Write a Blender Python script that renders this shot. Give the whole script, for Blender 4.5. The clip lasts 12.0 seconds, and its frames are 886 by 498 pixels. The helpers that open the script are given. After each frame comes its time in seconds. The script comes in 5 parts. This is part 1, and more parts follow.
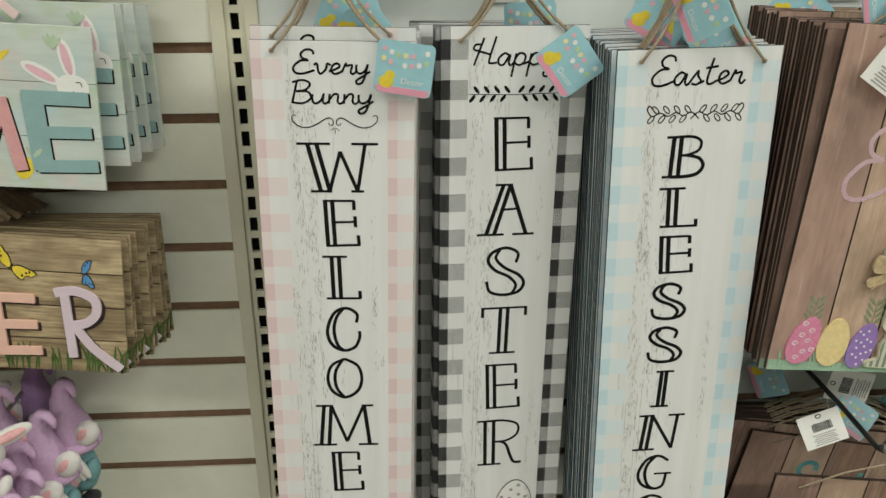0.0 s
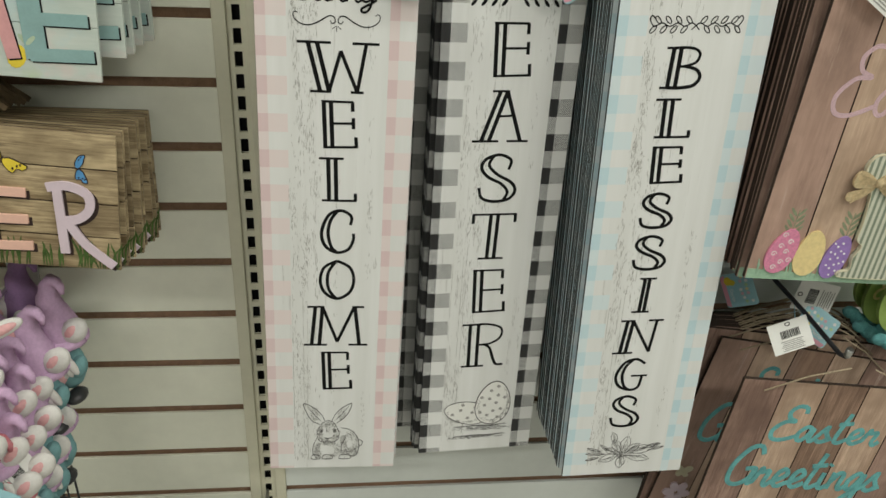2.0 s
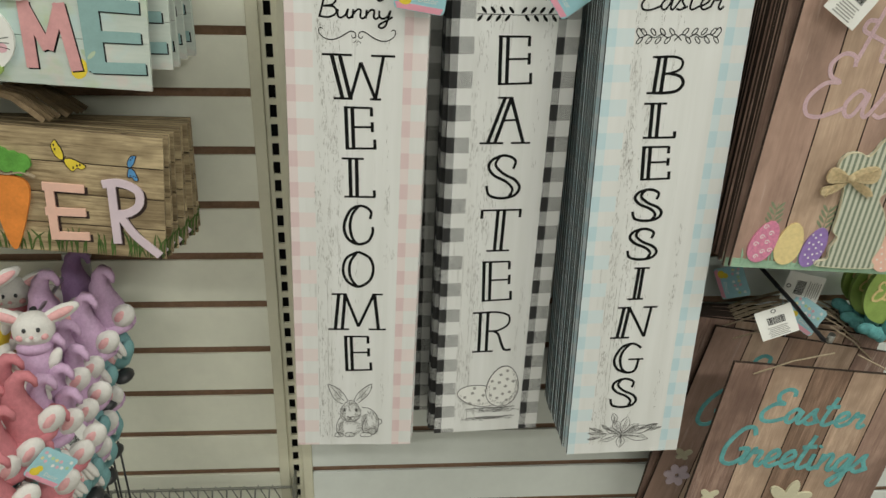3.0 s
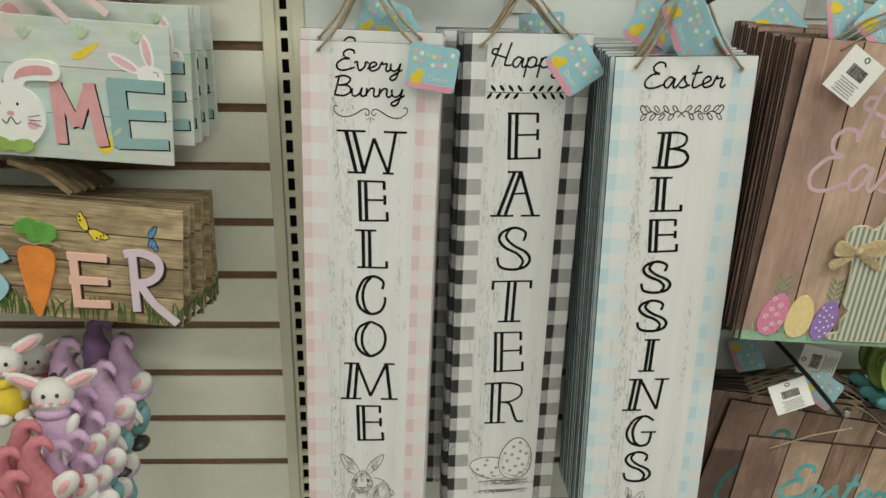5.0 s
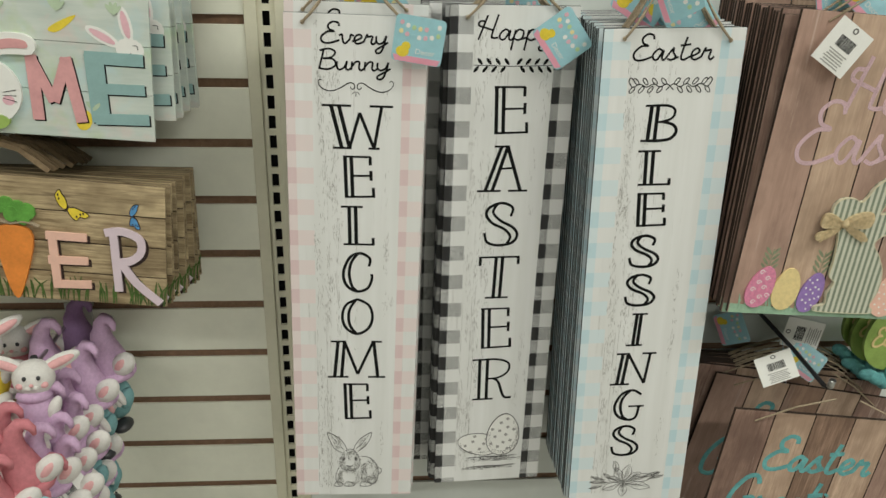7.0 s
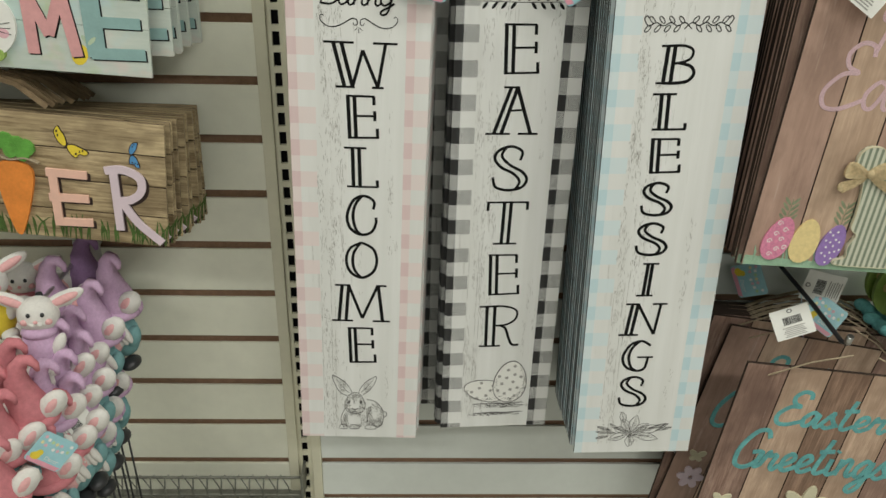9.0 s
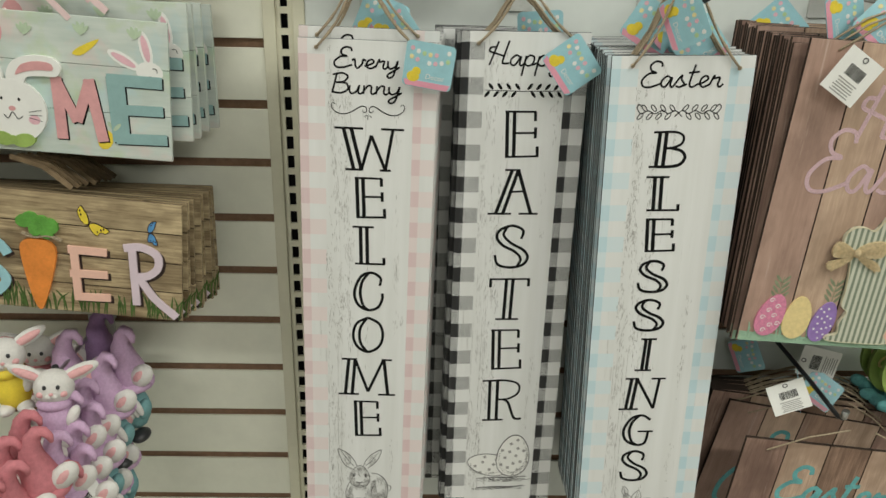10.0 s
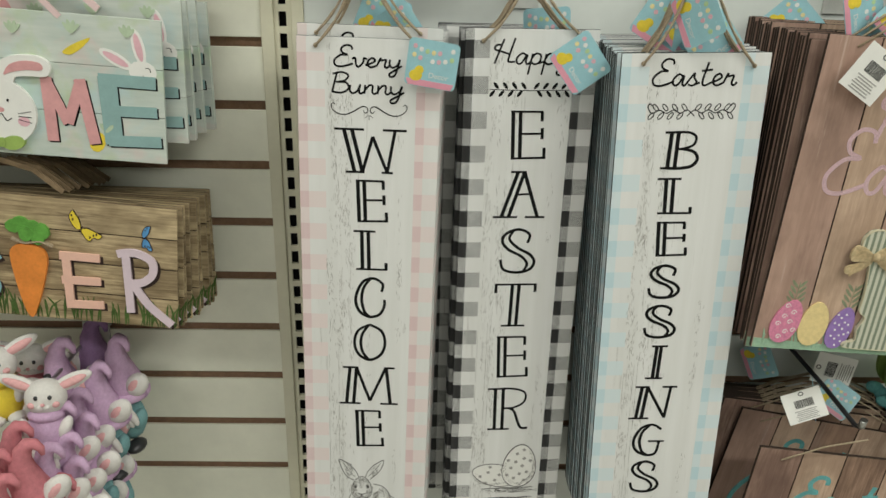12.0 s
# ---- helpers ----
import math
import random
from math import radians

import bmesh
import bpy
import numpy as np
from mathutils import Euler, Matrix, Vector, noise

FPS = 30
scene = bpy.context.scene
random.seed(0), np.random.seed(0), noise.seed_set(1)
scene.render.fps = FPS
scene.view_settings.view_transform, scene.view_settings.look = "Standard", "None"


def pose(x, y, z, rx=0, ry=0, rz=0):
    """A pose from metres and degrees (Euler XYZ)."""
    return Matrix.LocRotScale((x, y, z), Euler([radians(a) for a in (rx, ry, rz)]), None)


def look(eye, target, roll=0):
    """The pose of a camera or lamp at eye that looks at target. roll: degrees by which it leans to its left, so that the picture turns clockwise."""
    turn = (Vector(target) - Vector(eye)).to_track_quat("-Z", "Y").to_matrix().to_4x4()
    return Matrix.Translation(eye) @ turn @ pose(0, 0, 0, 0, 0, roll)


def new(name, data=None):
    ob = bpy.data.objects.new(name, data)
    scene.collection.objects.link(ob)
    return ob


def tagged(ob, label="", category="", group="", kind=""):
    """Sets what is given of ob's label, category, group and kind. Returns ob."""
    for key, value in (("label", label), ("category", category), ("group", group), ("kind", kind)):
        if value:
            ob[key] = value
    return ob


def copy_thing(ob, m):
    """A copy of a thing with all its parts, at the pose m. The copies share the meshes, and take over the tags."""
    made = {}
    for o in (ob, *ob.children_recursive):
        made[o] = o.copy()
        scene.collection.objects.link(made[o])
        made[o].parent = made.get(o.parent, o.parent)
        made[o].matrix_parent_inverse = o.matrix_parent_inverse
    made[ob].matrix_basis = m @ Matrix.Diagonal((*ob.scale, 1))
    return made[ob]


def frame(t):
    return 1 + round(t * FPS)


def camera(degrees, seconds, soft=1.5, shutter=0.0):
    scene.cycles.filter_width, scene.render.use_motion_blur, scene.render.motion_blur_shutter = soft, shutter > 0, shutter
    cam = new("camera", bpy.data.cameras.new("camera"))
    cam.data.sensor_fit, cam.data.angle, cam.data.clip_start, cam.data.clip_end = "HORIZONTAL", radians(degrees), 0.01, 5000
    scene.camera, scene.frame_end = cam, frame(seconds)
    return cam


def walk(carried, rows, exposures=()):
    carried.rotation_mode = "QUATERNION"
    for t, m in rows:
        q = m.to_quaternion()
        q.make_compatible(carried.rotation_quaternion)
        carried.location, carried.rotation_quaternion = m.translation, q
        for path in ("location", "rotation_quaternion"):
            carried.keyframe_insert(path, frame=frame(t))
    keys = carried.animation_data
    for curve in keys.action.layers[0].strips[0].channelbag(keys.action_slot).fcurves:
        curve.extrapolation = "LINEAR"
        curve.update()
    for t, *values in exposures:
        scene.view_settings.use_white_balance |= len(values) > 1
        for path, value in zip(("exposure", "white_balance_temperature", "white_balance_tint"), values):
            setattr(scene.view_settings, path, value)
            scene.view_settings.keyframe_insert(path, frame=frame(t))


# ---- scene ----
cam = camera(56.1, 12.0)
PATH = [
    (0, (0.022, -0.908, 1.489), (0.124, 0.933, 0.715), -0.0),
    (0.5, (-0.009, -0.906, 1.486), (0.125, 0.944, 0.737), 0.3),
    (1, (-0.037, -0.9, 1.485), (0.136, 0.954, 0.756), 0.9),
    (1.5, (-0.037, -0.904, 1.482), (0.167, 0.892, 0.626), 1.9),
    (2, (-0.027, -0.92, 1.48), (0.196, 0.827, 0.531), 3.1),
    (2.5, (-0.022, -0.969, 1.49), (0.195, 0.781, 0.546), 3.3),
    (3, (-0.017, -1.017, 1.499), (0.139, 0.754, 0.583), 2.0),
    (3.5, (-0.011, -1.026, 1.504), (0.129, 0.795, 0.69), 2.3),
    (5.5, (0.005, -1.036, 1.506), (0.083, 0.812, 0.745), 1.1),
    (6, (-0.005, -1.033, 1.502), (0.121, 0.809, 0.734), 1.4),
    (6.5, (-0.008, -1.03, 1.5), (0.129, 0.802, 0.71), 1.4),
    (7, (-0.009, -1.027, 1.498), (0.134, 0.798, 0.693), 1.5),
    (7.2, (-0.013, -1.023, 1.498), (0.142, 0.802, 0.696), 1.6),
    (8.8, (0.03, -1.001, 1.491), (0.095, 0.764, 0.553), 1.6),
    (9, (0.026, -1.006, 1.491), (0.087, 0.763, 0.559), 1.5),
    (9.5, (0.027, -1.022, 1.497), (0.079, 0.756, 0.583), 1.4),
    (10, (0.027, -1.038, 1.509), (0.072, 0.807, 0.738), 1.4),
    (10.5, (0.027, -1.034, 1.51), (0.071, 0.844, 0.823), 1.5),
    (11, (0.027, -1.02, 1.511), (0.072, 0.861, 0.831), 1.3),
    (11.5, (0.025, -1.013, 1.508), (0.071, 0.862, 0.812), 1.2),
    (12, (0.025, -1.008, 1.5), (0.066, 0.839, 0.733), 1.2),
]
walk(cam, [(t, look(eye, target, roll)) for t, eye, target, roll in PATH])

# ---- light ----
world = bpy.data.worlds.new("store_air")
scene.world = world
world.use_nodes = True
world.node_tree.nodes["Background"].inputs[0].default_value = (0.93, 0.97, 1.0, 1)
world.node_tree.nodes["Background"].inputs[1].default_value = 0.045


def lamp(name, x, y, z, sx, sy, watts, colour, target):
    data = bpy.data.lights.new(name, "AREA")
    data.shape, data.size, data.size_y, data.energy, data.color = "RECTANGLE", sx, sy, watts, colour
    ob = new(name, data)
    ob.matrix_world = look((x, y, z), target)
    return ob


TUBE = (0.955, 0.97, 0.90)
for x, y, wide, watts in ((-0.9, -0.98, 1.5, 17), (1.5, -0.98, 1.5, 26), (-1.3, -2.3, 1.5, 22), (1.5, -2.3, 1.5, 33), (0.1, -4.4, 2.4, 30)):
    lamp("aisle_tube_lamp", x, y, 2.93, wide, 0.22, watts, TUBE, (x, y + 0.001, 0))


# ---- materials ----
def material(name):
    m = bpy.data.materials.new(name)
    m.use_nodes = True
    nt = m.node_tree
    return m, nt, nt.nodes["Principled BSDF"]


def node(nt, kind, **values):
    n = nt.nodes.new(kind)
    for k, v in values.items():
        if k in n.inputs:
            n.inputs[k].default_value = v
    return n


def ramp(nt, fac, stops):
    r = nt.nodes.new("ShaderNodeValToRGB")
    while len(r.color_ramp.elements) < len(stops):
        r.color_ramp.elements.new(0.5)
    for e, (p, c) in zip(r.color_ramp.elements, stops):
        e.position, e.color = p, (*c, 1)
    nt.links.new(fac, r.inputs[0])
    return r.outputs[0]


def blend(nt, fac, a, b, how="MIX"):
    n = nt.nodes.new("ShaderNodeMix")
    n.data_type, n.blend_type = "RGBA", how
    for sock, v in ((n.inputs[0], fac), (n.inputs[6], a), (n.inputs[7], b)):
        if isinstance(v, bpy.types.NodeSocket):
            nt.links.new(v, sock)
        elif isinstance(v, tuple):
            sock.default_value = (*v, 1)
        else:
            sock.default_value = v
    return n.outputs[2]


def calc(nt, how, a, b=0.0, c=0.0):
    n = nt.nodes.new("ShaderNodeMath")
    n.operation = how
    for sock, v in zip(n.inputs, (a, b, c)):
        if isinstance(v, bpy.types.NodeSocket):
            nt.links.new(v, sock)
        else:
            sock.default_value = v
    return n.outputs[0]


def coords(nt, scale=(1, 1, 1), offset=(0, 0, 0), vary=0.0):
    """Object coordinates, scaled; vary shifts them from object to object."""
    t = nt.nodes.new("ShaderNodeTexCoord")
    mp = nt.nodes.new("ShaderNodeMapping")
    mp.inputs["Scale"].default_value, mp.inputs["Location"].default_value = scale, offset
    src = t.outputs["Object"]
    if vary:
        info = nt.nodes.new("ShaderNodeObjectInfo")
        sc = nt.nodes.new("ShaderNodeVectorMath")
        sc.operation = "MULTIPLY_ADD"
        cmb = nt.nodes.new("ShaderNodeCombineXYZ")
        for k in range(3):
            nt.links.new(calc(nt, "MULTIPLY", info.outputs["Random"], vary * (k + 1)), cmb.inputs[k])
        nt.links.new(src, sc.inputs[0])
        sc.inputs[1].default_value = (1, 1, 1)
        nt.links.new(cmb.outputs[0], sc.inputs[2])
        src = sc.outputs[0]
    nt.links.new(src, mp.inputs["Vector"])
    return mp.outputs[0]


def grain(nt, vec, scale, detail=5.0, rough=0.6):
    n = node(nt, "ShaderNodeTexNoise", Scale=scale, Detail=detail, Roughness=rough)
    nt.links.new(vec, n.inputs["Vector"])
    return n.outputs[0]


def bump(nt, bsdf, height, strength=0.2, distance=0.001):
    b = node(nt, "ShaderNodeBump", Strength=strength, Distance=distance)
    nt.links.new(height, b.inputs["Height"])
    nt.links.new(b.outputs[0], bsdf.inputs["Normal"])


def plain(name, colour, rough=0.5, metal=0.0, spread=0.12, scale=60, relief=0.1):
    """A coloured surface with faint mottling and relief."""
    m, nt, b = material(name)
    v = coords(nt, vary=3.0)
    n = grain(nt, v, scale)
    fine = grain(nt, v, scale * 7, 3)
    mix = calc(nt, "ADD", calc(nt, "MULTIPLY", n, 0.7), calc(nt, "MULTIPLY", fine, 0.3))
    lo = tuple(c * (1 - spread) for c in colour)
    hi = tuple(min(1, c * (1 + spread)) for c in colour)
    nt.links.new(ramp(nt, mix, [(0.3, lo), (0.7, hi)]), b.inputs["Base Color"])
    b.inputs["Roughness"].default_value, b.inputs["Metallic"].default_value = rough, metal
    if rough >= 0.5 and not metal:
        b.inputs["Specular IOR Level"].default_value = 0.22
    bump(nt, b, fine, relief)
    return m


def wood(name, dark, light, along="z", rough=0.6, streak=1.0, knots=0.0, vary=2.0, worn=None, tone=0.45, stains=0.72):
    """Wood with grain along one axis of the object."""
    m, nt, b = material(name)
    s = {"z": (1, 1, 0.07), "x": (0.07, 1, 1)}[along]
    v = coords(nt, s, vary=vary)
    broad = grain(nt, v, 75 * streak, 5)
    fine = grain(nt, v, 420 * streak, 6, 0.7)
    col = ramp(nt, calc(nt, "ADD", calc(nt, "MULTIPLY", broad, 0.55), calc(nt, "MULTIPLY", fine, 0.45)), [(0.40, dark), (0.60, light)])
    cloud = grain(nt, coords(nt, vary=vary), 14, 3)
    col = blend(nt, ramp(nt, cloud, [(0.38, (0.0, 0.0, 0.0)), (0.66, (0.75, 0.75, 0.75))]), col, tuple(0.7 * c for c in dark))
    info = nt.nodes.new("ShaderNodeObjectInfo")
    col = blend(nt, calc(nt, "MULTIPLY", info.outputs["Random"], tone), col, tuple(min(1, 1.25 * c) for c in light))
    deep = calc(nt, "FRACT", calc(nt, "MULTIPLY", info.outputs["Random"], 7.31))
    col = blend(nt, calc(nt, "MULTIPLY", deep, tone * 0.5), col, tuple(1.25 * c for c in dark))
    if knots:
        kn = node(nt, "ShaderNodeTexVoronoi", Scale=22.0)
        nt.links.new(coords(nt, (1, 1, 0.5) if along == "z" else (0.5, 1, 1), vary=vary), kn.inputs["Vector"])
        col = blend(nt, calc(nt, "MULTIPLY", calc(nt, "LESS_THAN", kn.outputs[0], 0.1), knots), col, tuple(0.4 * c for c in dark))
    stain = grain(nt, coords(nt, (1, 1, 0.35) if along == "z" else (0.35, 1, 1), offset=(3.3, 1.7, 5.1), vary=vary), 34, 5)
    col = blend(nt, calc(nt, "MULTIPLY", ramp_value(nt, stain, 0.46, 0.70), stains), col, tuple(0.55 * c for c in dark))
    if worn:
        w = grain(nt, v, 60, 6, 0.75)
        col = blend(nt, ramp(nt, w, [(0.58, (0, 0, 0)), (0.68, (0.7, 0.7, 0.7))]), col, worn)
    nt.links.new(col, b.inputs["Base Color"])
    b.inputs["Roughness"].default_value = rough
    bump(nt, b, fine, 0.25, 0.0006)
    return m


def gingham(name, hue, pale, left, right, cell, hatch=0.0, phase=0.0, outer=-0.066):
    """Distressed whitewashed board, with a printed gingham band along each long edge. left, right: where
    the bands end, inwards, in board coordinates; outer: end of the outermost column; cell: height of one check."""
    m, nt, b = material(name)
    v = coords(nt, (1, 1, 0.05))
    fine = grain(nt, v, 170, 8, 0.75)
    broad = grain(nt, coords(nt, (1, 1, 0.12), vary=0.0), 16, 4)
    white = ramp(nt, grain(nt, v, 40, 4), [(0.3, (0.69, 0.69, 0.662)), (0.7, (0.785, 0.785, 0.768))])
    wear = calc(nt, "MULTIPLY", ramp_value(nt, fine, 0.57, 0.66), ramp_value(nt, broad, 0.52, 0.66))
    white = blend(nt, calc(nt, "MULTIPLY", wear, 0.75), white, (0.30, 0.28, 0.25))
    sep = nt.nodes.new("ShaderNodeSeparateXYZ")
    t = nt.nodes.new("ShaderNodeTexCoord")
    nt.links.new(t.outputs["Object"], sep.inputs[0])
    x, z = sep.outputs[0], sep.outputs[2]
    rows = calc(nt, "LESS_THAN", calc(nt, "FRACT", calc(nt, "MULTIPLY_ADD", z, 0.5 / cell, phase + 50)), 0.5)
    in_left = calc(nt, "LESS_THAN", x, left)
    in_right = calc(nt, "GREATER_THAN", x, right)
    out_left = calc(nt, "LESS_THAN", x, outer)
    mid_right = calc(nt, "LESS_THAN", x, right + 0.0095)
    band = calc(nt, "MAXIMUM", in_left, in_right)
    column = calc(nt, "MAXIMUM", out_left, calc(nt, "MULTIPLY", in_right, mid_right))
    both = calc(nt, "MULTIPLY", rows, column)
    one = calc(nt, "MULTIPLY", band, calc(nt, "SUBTRACT", calc(nt, "MAXIMUM", rows, column), both))
    tone = pale
    soft = calc(nt, "MULTIPLY_ADD", grain(nt, v, 60, 5), 0.5, 0.65)
    if hatch:
        diag = calc(nt, "FRACT", calc(nt, "MULTIPLY", calc(nt, "ADD", x, z), hatch))
        one = calc(nt, "MULTIPLY", one, calc(nt, "GREATER_THAN", diag, 0.52))
        soft = calc(nt, "MULTIPLY_ADD", fine, 0.2, 0.9)
        soft = calc(nt, "MINIMUM", soft, 1.0)
    else:
        soft = calc(nt, "MINIMUM", soft, 1.0)
    col = blend(nt, calc(nt, "MULTIPLY", one, soft), white, tone)
    col = blend(nt, calc(nt, "MULTIPLY", calc(nt, "MULTIPLY", both, band), soft), col, hue)
    nt.links.new(col, b.inputs["Base Color"])
    b.inputs["Roughness"].default_value = 0.55
    bump(nt, b, fine, 0.12, 0.0005)
    return m


def ramp_value(nt, fac, lo, hi):
    n = nt.nodes.new("ShaderNodeMapRange")
    n.inputs["From Min"].default_value, n.inputs["From Max"].default_value = lo, hi
    nt.links.new(fac, n.inputs["Value"])
    return n.outputs[0]


CREAM = plain("cream_melamine", (0.83, 0.82, 0.69), 0.42, spread=0.07, scale=7, relief=0.05)
COOL = plain("cool_white_melamine", (0.72, 0.75, 0.71), 0.4, spread=0.07, scale=7, relief=0.05)
METAL = plain("cream_enamel_steel", (0.68, 0.65, 0.50), 0.38, spread=0.06, scale=14, relief=0.04)
MDF = plain("raw_fibreboard", (0.30, 0.185, 0.12), 0.9, spread=0.25, scale=90, relief=0.3)
SLOT_SHADE = plain("slot_shade", (0.012, 0.012, 0.012), 0.8)
INK = plain("black_ink", (0.011, 0.011, 0.011), 0.6, spread=0.3, scale=200)
INK.node_tree.nodes["Principled BSDF"].inputs["Specular IOR Level"].default_value = 0.05
GREY_INK = plain("grey_pencil_ink", (0.13, 0.125, 0.12), 0.6, spread=0.4, scale=300)
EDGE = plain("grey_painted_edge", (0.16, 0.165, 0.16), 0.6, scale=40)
# next two: dark edge print, deepened to hold the shade between stacked boards
SHADED_BLACK_EDGE = plain("shaded_black_edge", (0.018, 0.019, 0.020), 0.6, scale=40, spread=0.3)
SHADED_BLUE_EDGE = plain("shaded_blue_grey_edge", (0.045, 0.052, 0.052), 0.6, scale=40, spread=0.3)
FLOOR = plain("vinyl_floor", (0.42, 0.40, 0.36), 0.4, scale=5, spread=0.1)
WALL = plain("store_paint", (0.60, 0.60, 0.56), 0.7, scale=3, spread=0.04)


# ---- building helpers ----
def part(name, bm, mat, parent=None, label="", m=None, smooth=False):
    me = bpy.data.meshes.new(name)
    if smooth:
        for f in bm.faces:
            f.smooth = True
    bm.to_mesh(me)
    bm.free()
    for one in mat if isinstance(mat, (list, tuple)) else [mat]:
        me.materials.append(one)
    ob = new(name, me)
    if parent:
        ob.parent = parent
    if m:
        ob.matrix_basis = m
    if label:
        ob["label"] = label
    return ob


def thing(name, label, category, group="", kind="", m=None):
    ob = tagged(new(name), label, category, group, kind)
    if m:
        ob.matrix_basis = m
    return ob


def brick(bm, x0, x1, y0, y1, z0, z1, bevel=0.0, slot=0):
    g = bmesh.ops.create_cube(bm, size=1.0)
    vs = g["verts"]
    for v in vs:
        v.co = ((x0 + x1) / 2 + v.co.x * (x1 - x0), (y0 + y1) / 2 + v.co.y * (y1 - y0), (z0 + z1) / 2 + v.co.z * (z1 - z0))
    faces = list({f for v in vs for f in v.link_faces})
    for f in faces:
        f.material_index = slot
    if bevel:
        edges = list({e for v in vs for e in v.link_edges})
        bmesh.ops.bevel(bm, geom=edges, offset=bevel, segments=2, affect="EDGES", profile=0.6)
    return bm


def box(x0, x1, y0, y1, z0, z1, bevel=0.0):
    return brick(bmesh.new(), x0, x1, y0, y1, z0, z1, bevel)


# ---- store shell ----
def shell():
    for name, b in (("floor", (-4, 4, -6.2, 0.2, -0.05, 0.0)), ("ceiling", (-4, 4, -6.2, 0.2, 3.0, 3.05)),
                    ("wall_back", (-4, 4, 0.06, 0.16, 0.0, 3.0)), ("wall_front", (-4, 4, -6.2, -6.1, 0.0, 3.0)),
                    ("wall_west", (-4.1, -4, -6.2, 0.2, 0.0, 3.0)), ("wall_east", (4, 4.1, -6.2, 0.2, 0.0, 3.0))):
        tagged(part(name, box(*b), FLOOR if name == "floor" else WALL), "plain painted store " + name.split("_")[0], name.split("_")[0], kind="structure")


shell()

PITCH, TOP = 0.0762, 1.350


def slatwall(name, x0, x1, face):
    panel = tagged(new(name), "cream slatwall panel with dark brown grooves", "slatwall", kind="structure")
    part("backing", box(x0, x1, 0.009, 0.03, 0.1, 2.2), MDF, panel, "brown fibreboard in the grooves")
    shared = None
    for i in range(-11, 16):
        top = TOP - 0.0115 - PITCH * (i - 1) - PITCH + 0.0
        if shared is None:
            bm = box(x0, x1, 0.0, 0.004, -PITCH + 0.0115, 0.0, 0.0008)
            brick(bm, x0, x1, 0.004, 0.009, -PITCH + 0.014, -0.004)
            slat = part("slat", bm, face, panel, m=Matrix.Translation((0, 0, top)))
            shared = slat.data
        else:
            slat = new("slat", shared)
            slat.parent = panel
            slat.matrix_basis = Matrix.Translation((0, 0, top))


slatwall("wall_slatwall_west", -0.95, -0.1725, CREAM)
slatwall("wall_slatwall_east", -0.1215, 1.15, COOL)


def upright():
    up = thing("slotted_upright", "cream steel upright with a row of black slots", "shelf upright", kind="structure")
    part("side_trim", box(-0.1725, -0.157, -0.004, 0.012, 0.1, 2.2, 0.0015), METAL, up)
    part("side_trim", box(-0.1365, -0.1215, -0.003, 0.012, 0.1, 2.2, 0.0015), METAL, up)
    bm = bmesh.new()
    brick(bm, -0.157, -0.1515, 0.001, 0.006, 0.1, 2.2)
    brick(bm, -0.1425, -0.1365, 0.001, 0.006, 0.1, 2.2)
    step = 0.0254
    for i in range(82):
        z = 0.11 + i * step
        brick(bm, -0.1515, -0.1425, 0.001, 0.006, z, z + 0.0078)
    part("slotted_channel", bm, METAL, up)
    # near-black sheet that stands in for the shade inside the channel
    part("channel_back", box(-0.157, -0.1365, 0.02, 0.03, 0.1, 2.2), SLOT_SHADE, up)


upright()


# ---- flat shapes and strokes (front of a board: y = 0, towards the viewer: -y) ----
def curve(pts, n=6, closed=False):
    """A smooth line through the points."""
    p = [Vector((*q, 0)) for q in pts]
    out = []
    m = len(p)
    for i in range(m if closed else m - 1):
        a, b, c, d = (p[(i + k) % m] if closed else p[min(max(i + k, 0), m - 1)] for k in (-1, 0, 1, 2))
        for j in range(n):
            t = j / n
            q = 0.5 * (2 * b + (c - a) * t + (2 * a - 5 * b + 4 * c - d) * t * t + (3 * b - a - 3 * c + d) * t ** 3)
            out.append((q.x, q.y))
    if not closed:
        out.append(tuple(pts[-1]))
    return out


def oval(cx, cz, rx, rz, turn=0.0, n=20, egg=0.0):
    c, s = math.cos(radians(turn)), math.sin(radians(turn))
    out = []
    for i in range(n):
        a = 2 * math.pi * i / n
        x, z = rx * math.cos(a) * (1 - egg * math.sin(a)), rz * math.sin(a)
        out.append((cx + x * c + z * s, cz - x * s + z * c))
    return out


def prism(bm, pts, y0, y1, slot=0):
    """A flat plate with this outline, from the depth y0 out to the front y1."""
    front = [bm.verts.new((x, y1, z)) for x, z in pts]
    back = [bm.verts.new((x, y0, z)) for x, z in pts]
    faces = [bm.faces.new(front)]
    n = len(pts)
    for i in range(n):
        faces.append(bm.faces.new((front[i], back[i], back[(i + 1) % n], front[(i + 1) % n])))
    for f in faces:
        f.material_index = slot
    return bm


